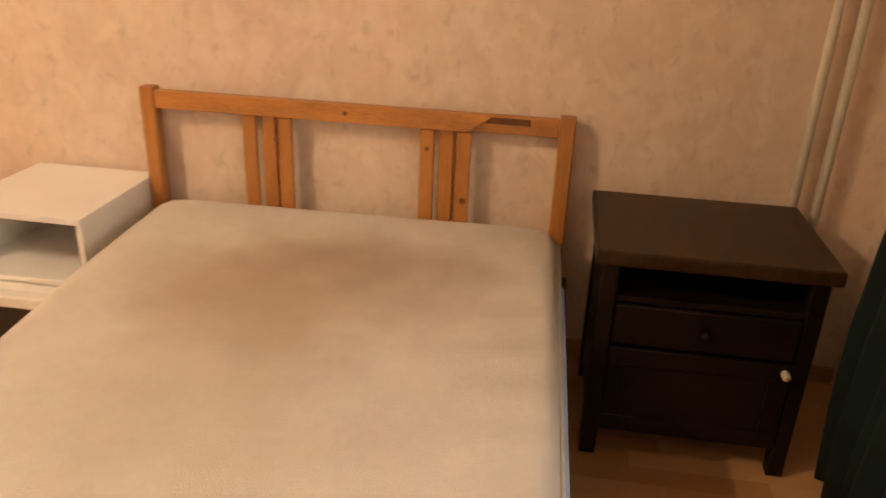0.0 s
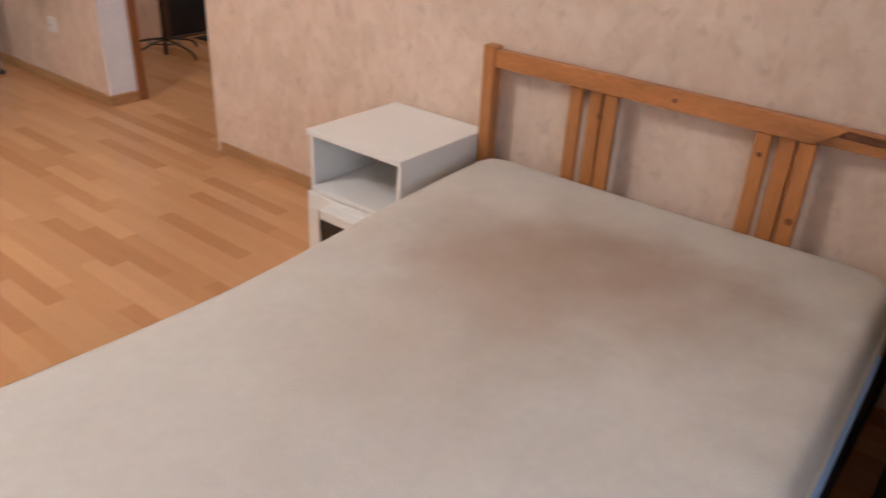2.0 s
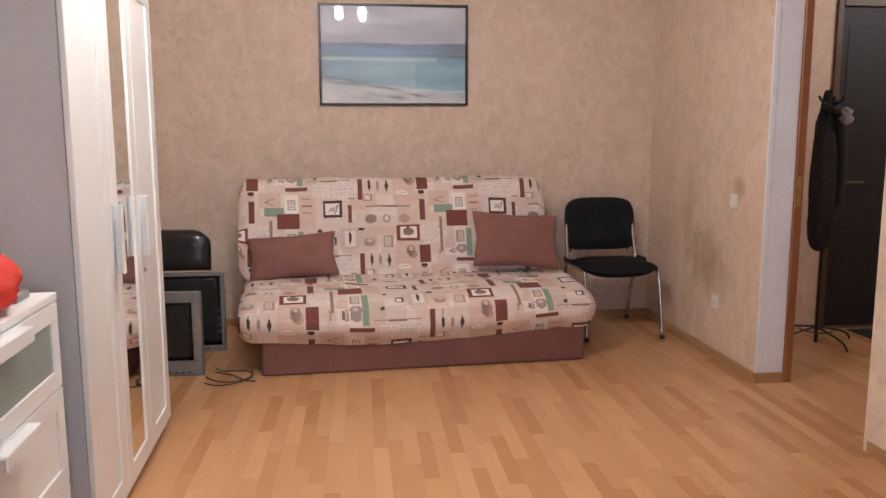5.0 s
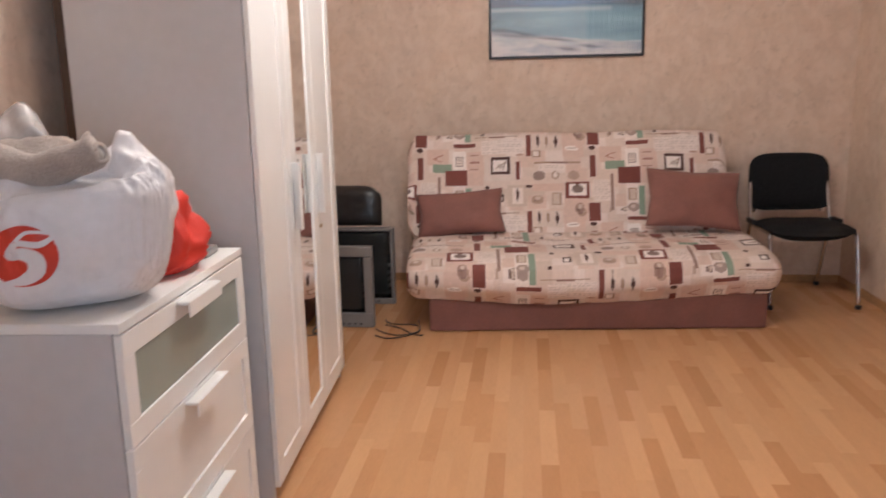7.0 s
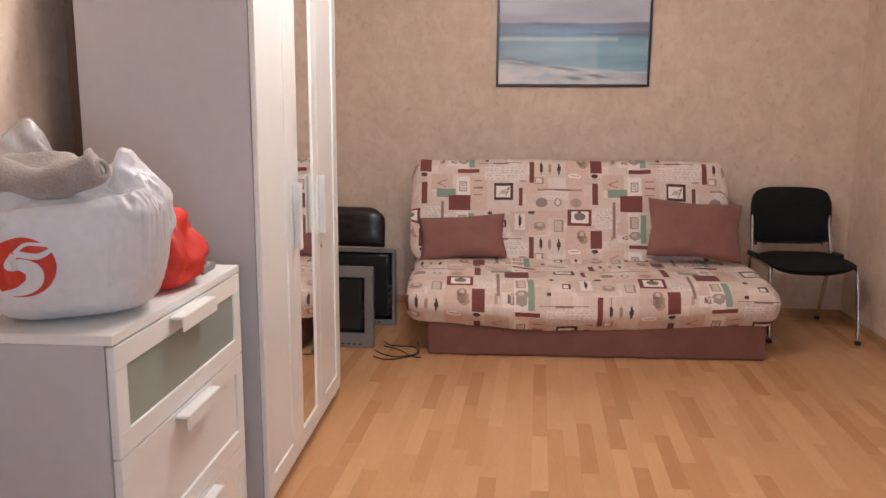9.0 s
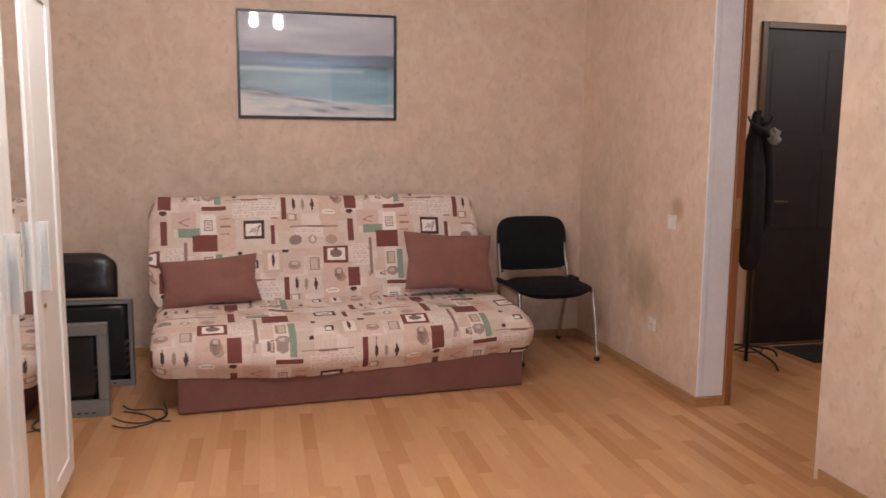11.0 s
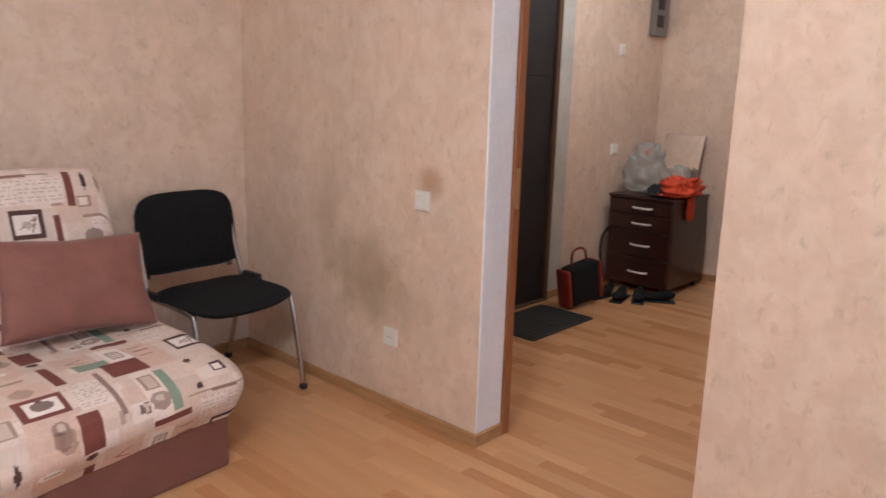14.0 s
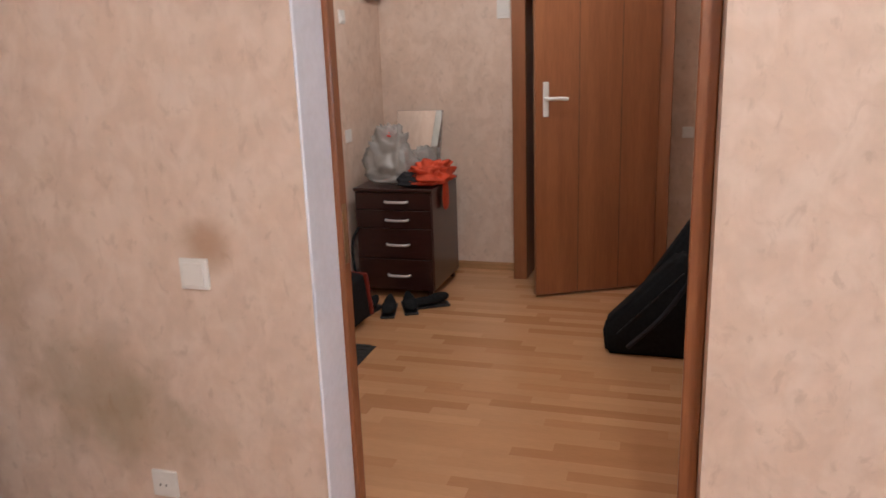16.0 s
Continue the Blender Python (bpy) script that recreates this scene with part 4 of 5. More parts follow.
def dresser():
    """Three drawers, the top one with frosted glass. Front faces -y; x from 0 to 0.76."""
    W, D, H = 0.78, 0.405, 0.89
    e = thing("chest_of_drawers", label="white chest of drawers with frosted glass top drawer beside the wardrobe", category="chest of drawers")
    part("top_panel", B(0, W, 0.0, D, H - 0.022, H, 0.0025, 2), M["white"], e)
    # sides greyed for shade, as on the wardrobe
    part("side_panel", B(0.002, 0.018, 0.02, D, 0, H - 0.0225, 0.001), M["shaded_side"], e)
    part("side_panel", B(W - 0.018, W - 0.002, 0.02, D, 0, H - 0.0225, 0.001), M["shaded_side"], e)
    part("back_panel", B(0.018, W - 0.018, D - 0.006, D - 0.001, 0.02, H - 0.023), M["white"], e)
    part("inner_body", B(0.019, W - 0.019, 0.021, D - 0.02, 0.04, H - 0.04), M["white"], e)
    part("plinth", B(0.019, W - 0.019, 0.03, 0.045, 0.0, 0.039), M["white"], e)
    hs = (0.25, 0.29, 0.29)
    z = H - 0.026
    for i, h in enumerate(hs):
        d = part("drawer", shaker(bmesh.new(), 0.004, W - 0.004, z - h + 0.004, z, 0.0, 0.052, 0.018, i == 0), M["white"], e, ("drawer front with frosted glass", "framed white drawer front", "framed white drawer front")[i])
        if i == 0:
            part("glass_panel", B(0.053, W - 0.053, 0.006, 0.014, z - h + 0.053, z - 0.049), M["frost"], d, "grey-green frosted glass")
        part("handle", handle_bar(bmesh.new(), W / 2 - 0.11, W / 2 + 0.11, z - 0.012 if i else z - 0.010, 0.0), M["white"], d, "white folded handle")
        z -= h
    return e


dresser().matrix_world = Matrix.Translation((-2.94, -2.372, 0)) @ pose(0, 0, 0, 0, 0, 93)


def nightstand():
    """Open shelf above a drawer with a glass front. Front faces -y; x from 0 to 0.40."""
    W, D, H = 0.40, 0.42, 0.495
    e = thing("nightstand", label="small white nightstand with open shelf and glass drawer beside the bed", category="nightstand")
    part("top_panel", B(0, W, 0.0, D, H - 0.018, H, 0.002, 2), M["white"], e)
    part("side_panel", B(0.004, 0.02, 0.01, D, 0, H - 0.0185, 0.001), M["white"], e)
    part("side_panel", B(W - 0.02, W - 0.004, 0.01, D, 0, H - 0.0185, 0.001), M["white"], e)
    part("shelf", B(0.0205, W - 0.0205, 0.0, D - 0.012, 0.29, 0.306, 0.001), M["white"], e)
    part("back_panel", B(0.0205, W - 0.0205, D - 0.010, D - 0.004, 0.03, H - 0.019), M["white"], e)
    part("floor_panel", B(0.0205, W - 0.0205, 0.02, D - 0.012, 0.04, 0.055), M["white"], e)
    d = part("drawer", shaker(bmesh.new(), 0.006, W - 0.006, 0.035, 0.286, -0.010, 0.05, 0.017, True), M["white"], e, "drawer front with a dark glass panel")
    part("glass_panel", B(0.055, W - 0.055, -0.003, 0.004, 0.084, 0.237), M["screen"], d, "dark glass")
    part("handle", box(B(W / 2 - 0.09, W / 2 + 0.09, -0.050, -0.0105, 0.262, 0.268, 0.0015), W / 2 - 0.09, W / 2 + 0.09, -0.055, -0.0495, 0.236, 0.268, 0.0015), M["white"], d, "white folded handle")
    return e


nightstand().matrix_world = Matrix.Translation((-0.445, -2.045, 0)) @ pose(0, 0, 0, 0, 0, -90)

# ---- bed ----
bed = thing("bed", 0, 0, 0, label="pine bed frame with a slatted headboard standing against the wallpaper wall", category="bed")
HB0, HB1, HT = -3.725, -2.445, 0.776
for y, s in ((HB1 - 0.045, 1), (HB0, -1)):
    part("head_post", B(-0.075, -0.03, y, y + 0.045, 0, HT, 0.004), M["pine_v"], bed)
part("top_rail", B(-0.058, -0.035, HB0 + 0.046, HB1 - 0.046, HT - 0.062, HT - 0.010, 0.004, 2), M["pine"], bed)
bm = B(-0.071, -0.0585, -3.50, HB1 - 0.046, HT - 0.062, HT - 0.008, 0.003, 2)
for v in bm.verts:
    if v.co.y < -3.4:
        v.co.y += 0.075 * (HT - 0.008 - v.co.z) / 0.054
part("rail_face", bm, M["pine"], bed, "pine face strip broken off at a slant")
# shade in the recess past the break, added as a dark strip
part("splinter", B(-0.064, -0.0585, -3.60, -3.475, HT - 0.034, HT - 0.016, 0.002), M["knot"], bed, "dark strip for the shade at the torn rail end")
for yy, zz_, rr in ((-3.07, HT - 0.035, 0.007), (-2.86, HT - 0.13, 0.009), (-3.42, HT - 0.27, 0.010), (-3.31, HT - 0.12, 0.007)):
    bm = bmesh.new()
    bmesh.ops.create_circle(bm, segments=14, radius=rr, cap_ends=True, matrix=pose(-0.0712 if zz_ > HT - 0.05 else -0.0665, yy, zz_, 0, -90, 0))
    part("knot", bm, M["knot"], bed, "small dark knot")
part("lower_rail", B(-0.070, -0.035, HB0 + 0.046, HB1 - 0.046, 0.30, 0.37, 0.004), M["pine"], bed)
for yy, back in ((-2.776, 0), (-2.832, 0.016), (-2.886, 0), (-3.310, 0), (-3.364, 0.016), (-3.416, 0)):
    part("slat", B(-0.066 + back, -0.050 + back, yy - 0.021, yy + 0.021, 0.371, HT - 0.063, 0.003), M["pine_v"], bed)
for y in (-2.555, -3.745):
    part("side_rail", B(-1.99, -0.076, y, y + 0.022, 0.20, 0.30, 0.003), M["dark_wood"], bed, "dark side rail")
for y in (-2.60, -3.77):
    part("foot_post", B(-2.045, -2.0, y, y + 0.045, 0, 0.385, 0.004), M["pine_v"], bed)
part("foot_bracket", tube(arc([(-2.09, -2.86, 0.34), (-2.10, -2.76, 0.345), (-2.10, -2.66, 0.35), (-2.09, -2.635, 0.352), (-2.06, -2.64, 0.352), (-2.052, -2.68, 0.35), (-2.05, -2.76, 0.345)], 4), 0.007, 8), M["black_plastic"], bed, "dark metal loop at the foot end", True)
part("foot_rail", B(-2.04, -2.015, -3.724, -2.601, 0.20, 0.32, 0.003), M["pine"], bed)
for i in range(14):
    x = -1.93 + i * 0.138
    part("bed_slat", B(x, x + 0.07, -3.72, -2.556, 0.265, 0.282, 0.002), M["pine"], bed)


def mattress():
    """A soft slab with rounded edges and a shallow hollow, sewn along its rim. Local frame: head edge at x=0."""
    Lm, Wm, T = 1.97, 1.22, 0.145
    bm = bmesh.new()
    nx, ny = 96, 60
    ring_top, ring_bot = [], []

    def at(i, j, top):
        u, v = i / nx, j / ny
        x, y = -Lm * u, -Wm * v
        ex, ey = min(u, 1 - u) * Lm, min(v, 1 - v) * Wm
        e = min(ex, ey)
        r = 0.045
        k = 1 - (max(0, 1 - e / r)) ** 2
        rim = math.sqrt(max(0, k))
        y -= 0.052 * math.exp(-((u - 0.56) / 0.26) ** 2) * (1 - v) ** 4
        cx = 0.04 * max(0, 1 - ex / 0.06) * max(0, 1 - ey / 0.06)
        x += cx if u > 0.5 else -cx
        y += cx if v > 0.5 else -cx
        if top:
            z = T - r + r * rim + 0.011 * max(0.0, 1 - 2.5 * u) * min(1.0, ey / 0.1)
            z += 0.006 * noise.noise((x * 2.2, y * 2.2, 1)) * min(1, e / 0.15)
            z -= 0.012 * math.exp(-(((x + 0.75) / 0.5) ** 2 + ((y + 0.6) / 0.35) ** 2))
            z += 0.0025 * noise.noise((x * 9, y * 16, 5)) * min(1, e / 0.1)
            z += 0.0035 * math.sin((x + 0.25 * y) * 42) * math.exp(-((y + Wm) / 0.22) ** 2) * (1 if e > 0.02 else 0)
        else:
            z = 0.03 - 0.03 * rim
        return (x, y, z)

    top = [[bm.verts.new(at(i, j, True)) for i in range(nx + 1)] for j in range(ny + 1)]
    bot = [[bm.verts.new(at(i, j, False)) for i in range(nx + 1)] for j in range(ny + 1)]
    for j in range(ny):
        for i in range(nx):
            bm.faces.new((top[j][i], top[j + 1][i], top[j + 1][i + 1], top[j][i + 1]))
            bm.faces.new((bot[j][i], bot[j][i + 1], bot[j + 1][i + 1], bot[j + 1][i]))
    loop = [(0, i) for i in range(nx)] + [(j, nx) for j in range(ny)] + [(ny, i) for i in range(nx, 0, -1)] + [(j, 0) for j in range(ny, 0, -1)]
    for a, b in zip(loop, loop[1:] + loop[:1]):
        bm.faces.new((top[a[0]][a[1]], top[b[0]][b[1]], bot[b[0]][b[1]], bot[a[0]][a[1]]))
    bmesh.ops.recalc_face_normals(bm, faces=bm.faces)
    e = thing("mattress", -0.085, -2.492, 0.298, 1.4, "off-white worn mattress with brownish stains lying on the pine bed", "mattress")
    part("cover", bm, M["mattress"], e, "", True)
    for z in (0.016, T - 0.040):
        pts = []
        north = [(-Lm * k / 16, -0.052 * math.exp(-((k / 16 - 0.56) / 0.26) ** 2)) for k in range(15, 0, -1)]
        for x, y in [(0.0, -0.03), (0, -Wm + 0.03), (-0.03, -Wm), (-Lm + 0.03, -Wm), (-Lm, -Wm + 0.03), (-Lm, -0.03), (-Lm + 0.03, 0)] + north + [(-0.03, 0)]:
            pts.append((x, y, z))
        part("piping", tube(pts, 0.0045, 6, True), M["mattress"], e, "sewn piping", True)
    part("side_border", B(-Lm + 0.05, -0.30, -Wm - 0.012, -Wm - 0.0005, 0.03, T - 0.045), M["blue"], e, "side border tinted by blue daylight")
    return e


mattress()

# ---- dark nightstand ----
dk = thing("dark_nightstand", -0.50, -3.80, 0, -90, "dark brown wooden nightstand with open shelf and drawer beside the bed", "nightstand")
# lit top and shaded body differ by their painted colours
part("top_panel", B(-0.01, 0.54, -0.015, 0.42, 0.545, 0.582, 0.006, 2), M["dark_top"], dk, "dull varnished dark top, coloured lighter as lit")
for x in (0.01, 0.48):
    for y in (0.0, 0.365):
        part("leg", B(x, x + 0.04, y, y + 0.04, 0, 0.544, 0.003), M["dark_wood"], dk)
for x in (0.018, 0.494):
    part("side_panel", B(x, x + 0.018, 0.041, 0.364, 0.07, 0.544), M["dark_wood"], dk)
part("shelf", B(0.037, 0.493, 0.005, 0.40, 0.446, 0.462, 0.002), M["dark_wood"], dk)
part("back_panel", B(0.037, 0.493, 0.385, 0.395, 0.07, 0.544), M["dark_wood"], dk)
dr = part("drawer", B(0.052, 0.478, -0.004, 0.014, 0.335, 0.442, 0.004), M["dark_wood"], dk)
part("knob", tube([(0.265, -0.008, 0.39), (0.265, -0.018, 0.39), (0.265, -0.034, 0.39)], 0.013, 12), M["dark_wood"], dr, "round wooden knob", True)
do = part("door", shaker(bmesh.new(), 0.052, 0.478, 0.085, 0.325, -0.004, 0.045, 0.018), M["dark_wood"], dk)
part("knob", tube([(0.462, -0.008, 0.308), (0.462, -0.018, 0.308), (0.462, -0.028, 0.308)], 0.010, 12), M["paper"], do, "pale round knob", True)

# heating pipes and curtain
for i, y in enumerate((-4.335, -4.40)):
    pipe = part("heating_pipe", tube([(-0.05, y, 0.0), (-0.05, y, CEIL)], 0.0135, 12), M["pipe"], None, "", True)
    tagged(pipe, "cream painted heating riser pipe in the corner", "pipe", "heating pipes")
bm = bmesh.new()
nx = 190
prev = None
for i in range(nx + 1):
    u = i / nx
    x = -0.50 - 0.80 * u
    y = SOUTH + 0.15 + 0.035 * math.sin(u * 67) + 0.012 * math.sin(u * 25)
    cur = [bm.verts.new((x, y + (0.02 * math.sin(k * 0.9 + u * 5)), 0.03 + (2.5) * k / 12)) for k in range(13)]
    if prev:
        for k in range(12):
            bm.faces.new((prev[k], cur[k], cur[k + 1], prev[k + 1]))
    prev = cur
bmesh.ops.solidify(bm, geom=bm.faces[:], thickness=0.004)
cu = part("curtain", bm, M["curtain"], None, "", True)
tagged(cu, "dark green curtain hanging in folds beside the window", "curtain")
rail = part("curtain_rail", tube([(-3.3, SOUTH + 0.15, 2.56), (-0.3, SOUTH + 0.15, 2.56)], 0.012), M["white"], None, "", True)
tagged(rail, "white curtain rail above the window", "curtain rail")
for x in (-3.2, -1.7, -0.35):
    br_ = part("bracket", B(x - 0.01, x + 0.01, -0.148, 0.0, 2.545, 2.575), M["white"], rail)
    br_.location = (0, SOUTH + 0.149, 0)


# ---- televisions and office chair ----
def tv(W, H, D, screen, mat_body):
    """A tube television, its screen facing -y, bottom middle at the origin."""
    e = thing("television", label="", category="television")
    sx0, sx1, sz0, sz1 = screen
    bm = bmesh.new()
    box(bm, -W / 2, W / 2, 0, 0.05, 0, sz0, 0.006, 2)
    box(bm, -W / 2, W / 2, 0, 0.05, sz1, H, 0.006, 2)
    box(bm, -W / 2, sx0, 0, 0.05, sz0, sz1, 0.004)
    box(bm, sx1, W / 2, 0, 0.05, sz0, sz1, 0.004)
    part("bezel", bm, mat_body, e, "silver plastic front frame")
    bm = bmesh.new()
    bmesh.ops.create_grid(bm, x_segments=12, y_segments=10, size=1)
    for v in bm.verts:
        u, w = v.co.x, v.co.y
        v.co = ((sx0 + sx1) / 2 + u * (sx1 - sx0) / 2, 0.022 - 0.012 * (1 - u * u) * (1 - w * w), (sz0 + sz1) / 2 + w * (sz1 - sz0) / 2)
    bmesh.ops.solidify(bm, geom=bm.faces[:], thickness=-0.01)
    part("screen", bm, M["screen"], e, "dark glass screen", True)
    bm = bmesh.new()
    r = bmesh.ops.create_cube(bm, size=1, matrix=Matrix.Translation((0, 0.05 + D / 2, H / 2)) @ Matrix.Diagonal((W * 0.97, D, H * 0.96, 1)))
    for v in bm.verts:
        if v.co.y > 0.1:
            v.co.x *= 0.62
            v.co.z = H * 0.18 + (v.co.z - H * 0.02) * 0.62
    bmesh.ops.bevel(bm, geom=bm.edges[:], offset=0.015, segments=2, affect="EDGES")
    part("housing", bm, M["black_plastic"], e, "black rear housing")
    for x in (-W * 0.3, W * 0.3):
        part("foot", B(x - 0.02, x + 0.02, D * 0.6, D * 0.6 + 0.04, 0.0, H * 0.19, 0.002), M["black_plastic"], e)
    for k in range(4):
        part("button", B(W * 0.12 + k * 0.035, W * 0.12 + k * 0.035 + 0.018, -0.003, 0.0, 0.018, 0.026, 0.001), M["black_plastic"], e)
    return e


t1 = tv(0.50, 0.48, 0.36, (-0.20, 0.20, 0.085, 0.42), M["grey_plastic"])
t1.matrix_world = pose(-3.268, 0.46, 0)
tagged(t1, "small silver tube television standing on the floor", "television", "old televisions")
t2 = tv(0.58, 0.50, 0.34, (-0.268, 0.268, 0.035, 0.478), M["grey_plastic"])
t2.matrix_world = pose(-3.27, 0.97, 0.0)
tagged(t2, "larger silver tube television standing behind the small one", "television", "old televisions")
bm = bmesh.new()
bmesh.ops.create_grid(bm, x_segments=20, y_segments=16, size=1)
bmesh.ops.solidify(bm, geom=bm.faces[:], thickness=0.05)
zs = [v.co.z for v in bm.verts]
zm = (min(zs) + max(zs)) / 2
for v in bm.verts:
    u, w = v.co.x, v.co.y
    top = v.co.z > zm
    dome = (1 - abs(u) ** 5) * (1 - abs(w) ** 5)
    kk = 1 - 0.16 * max(0, w) ** 5
    v.co = (u * 0.225 * kk, (-1 if top else 1) * (0.01 + 0.04 * dome) + 0.006 * noise.noise((u * 4, w * 4, 2)), (w + 1) * 0.13 * (1 - 0.13 * abs(u) ** 6 * (w > 0)))
oc = part("cushion", bm, M["black_leather"], None, "", True)
oc.matrix_world = pose(-3.30, 1.10, 0.495, -8, 0, 0)
tagged(oc, "black leather chair cushion standing on the larger television", "cushion")

for k, pts in enumerate(([(-3.0, 0.42, 0.006), (-2.93, 0.34, 0.006), (-2.84, 0.31, 0.006), (-2.75, 0.38, 0.006), (-2.78, 0.50, 0.006), (-2.92, 0.52, 0.006), (-2.98, 0.60, 0.006)],
                         [(-2.98, 0.30, 0.006), (-2.90, 0.25, 0.006), (-2.80, 0.30, 0.006), (-2.74, 0.40, 0.006), (-2.78, 0.62, 0.006)],
                         [(-2.96, 0.50, 0.006), (-2.86, 0.44, 0.006), (-2.77, 0.33, 0.006), (-2.71, 0.31, 0.006)])):
    c = part("cable", tube(arc(pts, 8), 0.0032, 6), M["cable"], None, "", True)
    tagged(c, "thin black power cable lying on the floor by the sofa", "cable", "cables on the floor")


# ---- switches and sockets ----
def plate(name, y, z, w, h, x=-0.001, face=-1, socket=False, axis="x", label=""):
    """A plate on a wall; local frame faces -y."""
    e = thing(name, label=label, category=name)
    part("plate", B(-w / 2, w / 2, -0.010, 0, -h / 2, h / 2, 0.003, 2), M["switch"], e)
    if socket:
        bm = bmesh.new()
        bmesh.ops.create_circle(bm, segments=20, radius=0.024, cap_ends=True, matrix=pose(0, -0.0115, 0, 90))
        bmesh.ops.solidify(bm, geom=bm.faces[:], thickness=0.004)
        part("well", bm, M["switch"], e, "round recessed socket well")
        bm = bmesh.new()
        for s in (-0.0095, 0.0095):
            tube([(s, -0.0168, 0), (s, -0.0150, 0)], 0.0028, 8, bm=bm)
        part("pin_holes", bm, M["black_plastic"], e)
    else:
        part("rocker", B(-w * 0.38, w * 0.38, -0.015, -0.0105, -h * 0.38, h * 0.38, 0.002), M["switch"], e)
    return e


EASTWALL = lambda y, z: pose(0, y, z, 0, 0, -90)
plate("light_switch", 0, 0, 0.082, 0.082, label="white plastic light switch with a grubby halo on the wallpaper").matrix_world = EASTWALL(0.325, 0.966)
plate("power_socket", 0, 0, 0.080, 0.080, socket=True, label="white plastic power socket low on the wall").matrix_world = EASTWALL(0.503, 0.341)
plate("light_switch", 0, 0, 0.08, 0.08, label="white light switch on the hall wall").matrix_world = pose(2.79, HN, 1.0)
plate("light_switch", 0, 0, 0.08, 0.08, label="round-edged white switch high on the hall wall").matrix_world = pose(2.80, HN, 1.71)
plate("light_switch", 0, 0, 0.085, 0.16, label="tall white double switch beside the brown door").matrix_world = pose(HX, 0.262, 1.76, 0, 0, -90)
plate("light_switch", 0, 0, 0.07, 0.07, label="small switch beyond the brown door").matrix_world = pose(HX, -0.90, 0.95, 0, 0, -90)

# ---- chandelier ----
ch = thing("ceiling_lamp", -2.32, -1.30, CEIL, label="ceiling lamp bar with three frosted glowing bulbs", category="ceiling lamp")
part("bar", B(-0.32, 0.32, -0.04, 0.08, -0.035, 0, 0.008, 2), M["white"], ch)
for p in BULBS:
    q = Vector(p) - Vector((-2.32, -1.30, CEIL))
    a = part("socket", tube([(q.x, q.y, -0.035), (q.x, q.y, q.z + 0.03)], 0.02, 16), M["brass"], ch, "brass bulb socket", True)
    bm = bmesh.new()
    bmesh.ops.create_uvsphere(bm, u_segments=14, v_segments=10, radius=0.045, matrix=Matrix.Translation(q))
    g = part("bulb", bm, M["bulb"], a, "glowing frosted bulb", True)
    g.visible_shadow = False

# ---- hall ----
bd = thing("door_2", 0, HN, 0, label="black leatherette-clad metal entrance door in a dark frame", category="door", kind="structure")
part("frame_left", B(1.04, 1.085, -0.02, 0.12, 0, 2.23, 0.004), M["mdf"], bd)
part("frame_right", B(1.985, 2.03, -0.02, 0.12, 0, 2.23, 0.004), M["mdf"], bd)
part("frame_top", B(1.085, 1.985, -0.02, 0.12, 2.185, 2.23, 0.004), M["mdf"], bd)
leaf = part("leaf", B(1.087, 1.983, 0.0, 0.07, 0.012, 2.183, 0.004), M["metal_door"], bd, "black door leaf")
for z in (0.12, 0.82, 1.50):
    for a in (1.135, 1.575):
        part("raised_panel", B(a, a + 0.37, -0.0025, 0.0, z, z + 0.56, 0.002, 1), M["metal_door"], leaf)
part("handle", tube(arc([(1.17, -0.008, 1.02), (1.17, -0.05, 1.02), (1.28, -0.055, 1.02)]), 0.009), M["mdf"], leaf, "metal lever handle", True)
part("threshold", B(1.04, 2.03, -0.03, 0.10, 0.0, 0.012, 0.003), M["mdf"], bd)
tagged(part("plaster_strip", B(2.031, 2.19, HN - 0.004, HN - 0.0005, 0.056, CEIL), M["plaster"]), "bare grey plaster strip beside the entrance door", "wall", kind="structure")
tagged(part("backdrop", B(1.0, 2.3, HN + 0.205, HN + 0.25, 0, CEIL), M["hardboard"]), "dark stairwell side", "wall", kind="structure")

mat_ = thing("door_mat", 1.565, 0.845, 0, 1, "dark grey rubber door mat on the hall floor", "door mat")
part("base", B(-0.34, 0.31, -0.22, 0.20, 0.0, 0.006, 0.002), M["rubber"], mat_)
bm = bmesh.new()
for i in range(14):
    box(bm, -0.33 + i * 0.0475, -0.33 + i * 0.0475 + 0.026, -0.195, 0.175, 0.006, 0.010, 0.0015)
part("ribs", bm, M["rubber"], mat_)

cab = thing("drawer_cabinet", 2.675, 1.052, 0, -90, "glossy dark four-drawer cabinet with chrome handles in the hall corner", "cabinet")
cab.scale = (1.03, 1, 1.045)
part("body", B(0.0, 0.48, 0.018, 0.56, 0.05, 0.645, 0.002), M["wenge"], cab)
part("top_panel", B(-0.006, 0.486, -0.004, 0.566, 0.6455, 0.665, 0.003), M["wenge"], cab)
for x in (0.02, 0.43):
    for y in (0.04, 0.51):
        part("foot", B(x, x + 0.03, y, y + 0.03, 0, 0.0495, 0.004), M["wenge"], cab)
zz = 0.642
for h in (0.105, 0.11, 0.185, 0.19):
    d = part("drawer", B(0.004, 0.476, 0.0, 0.0175, zz - h + 0.004, zz, 0.003), M["wenge"], cab)
    part("handle", tube(arc([(0.195, -0.002, zz - h / 2), (0.21, -0.026, zz - h / 2), (0.265, -0.031, zz - h / 2), (0.32, -0.026, zz - h / 2), (0.335, -0.002, zz - h / 2)], 4), 0.008), M["nickel"], d, "satin metal bow handle", True)
    zz -= h


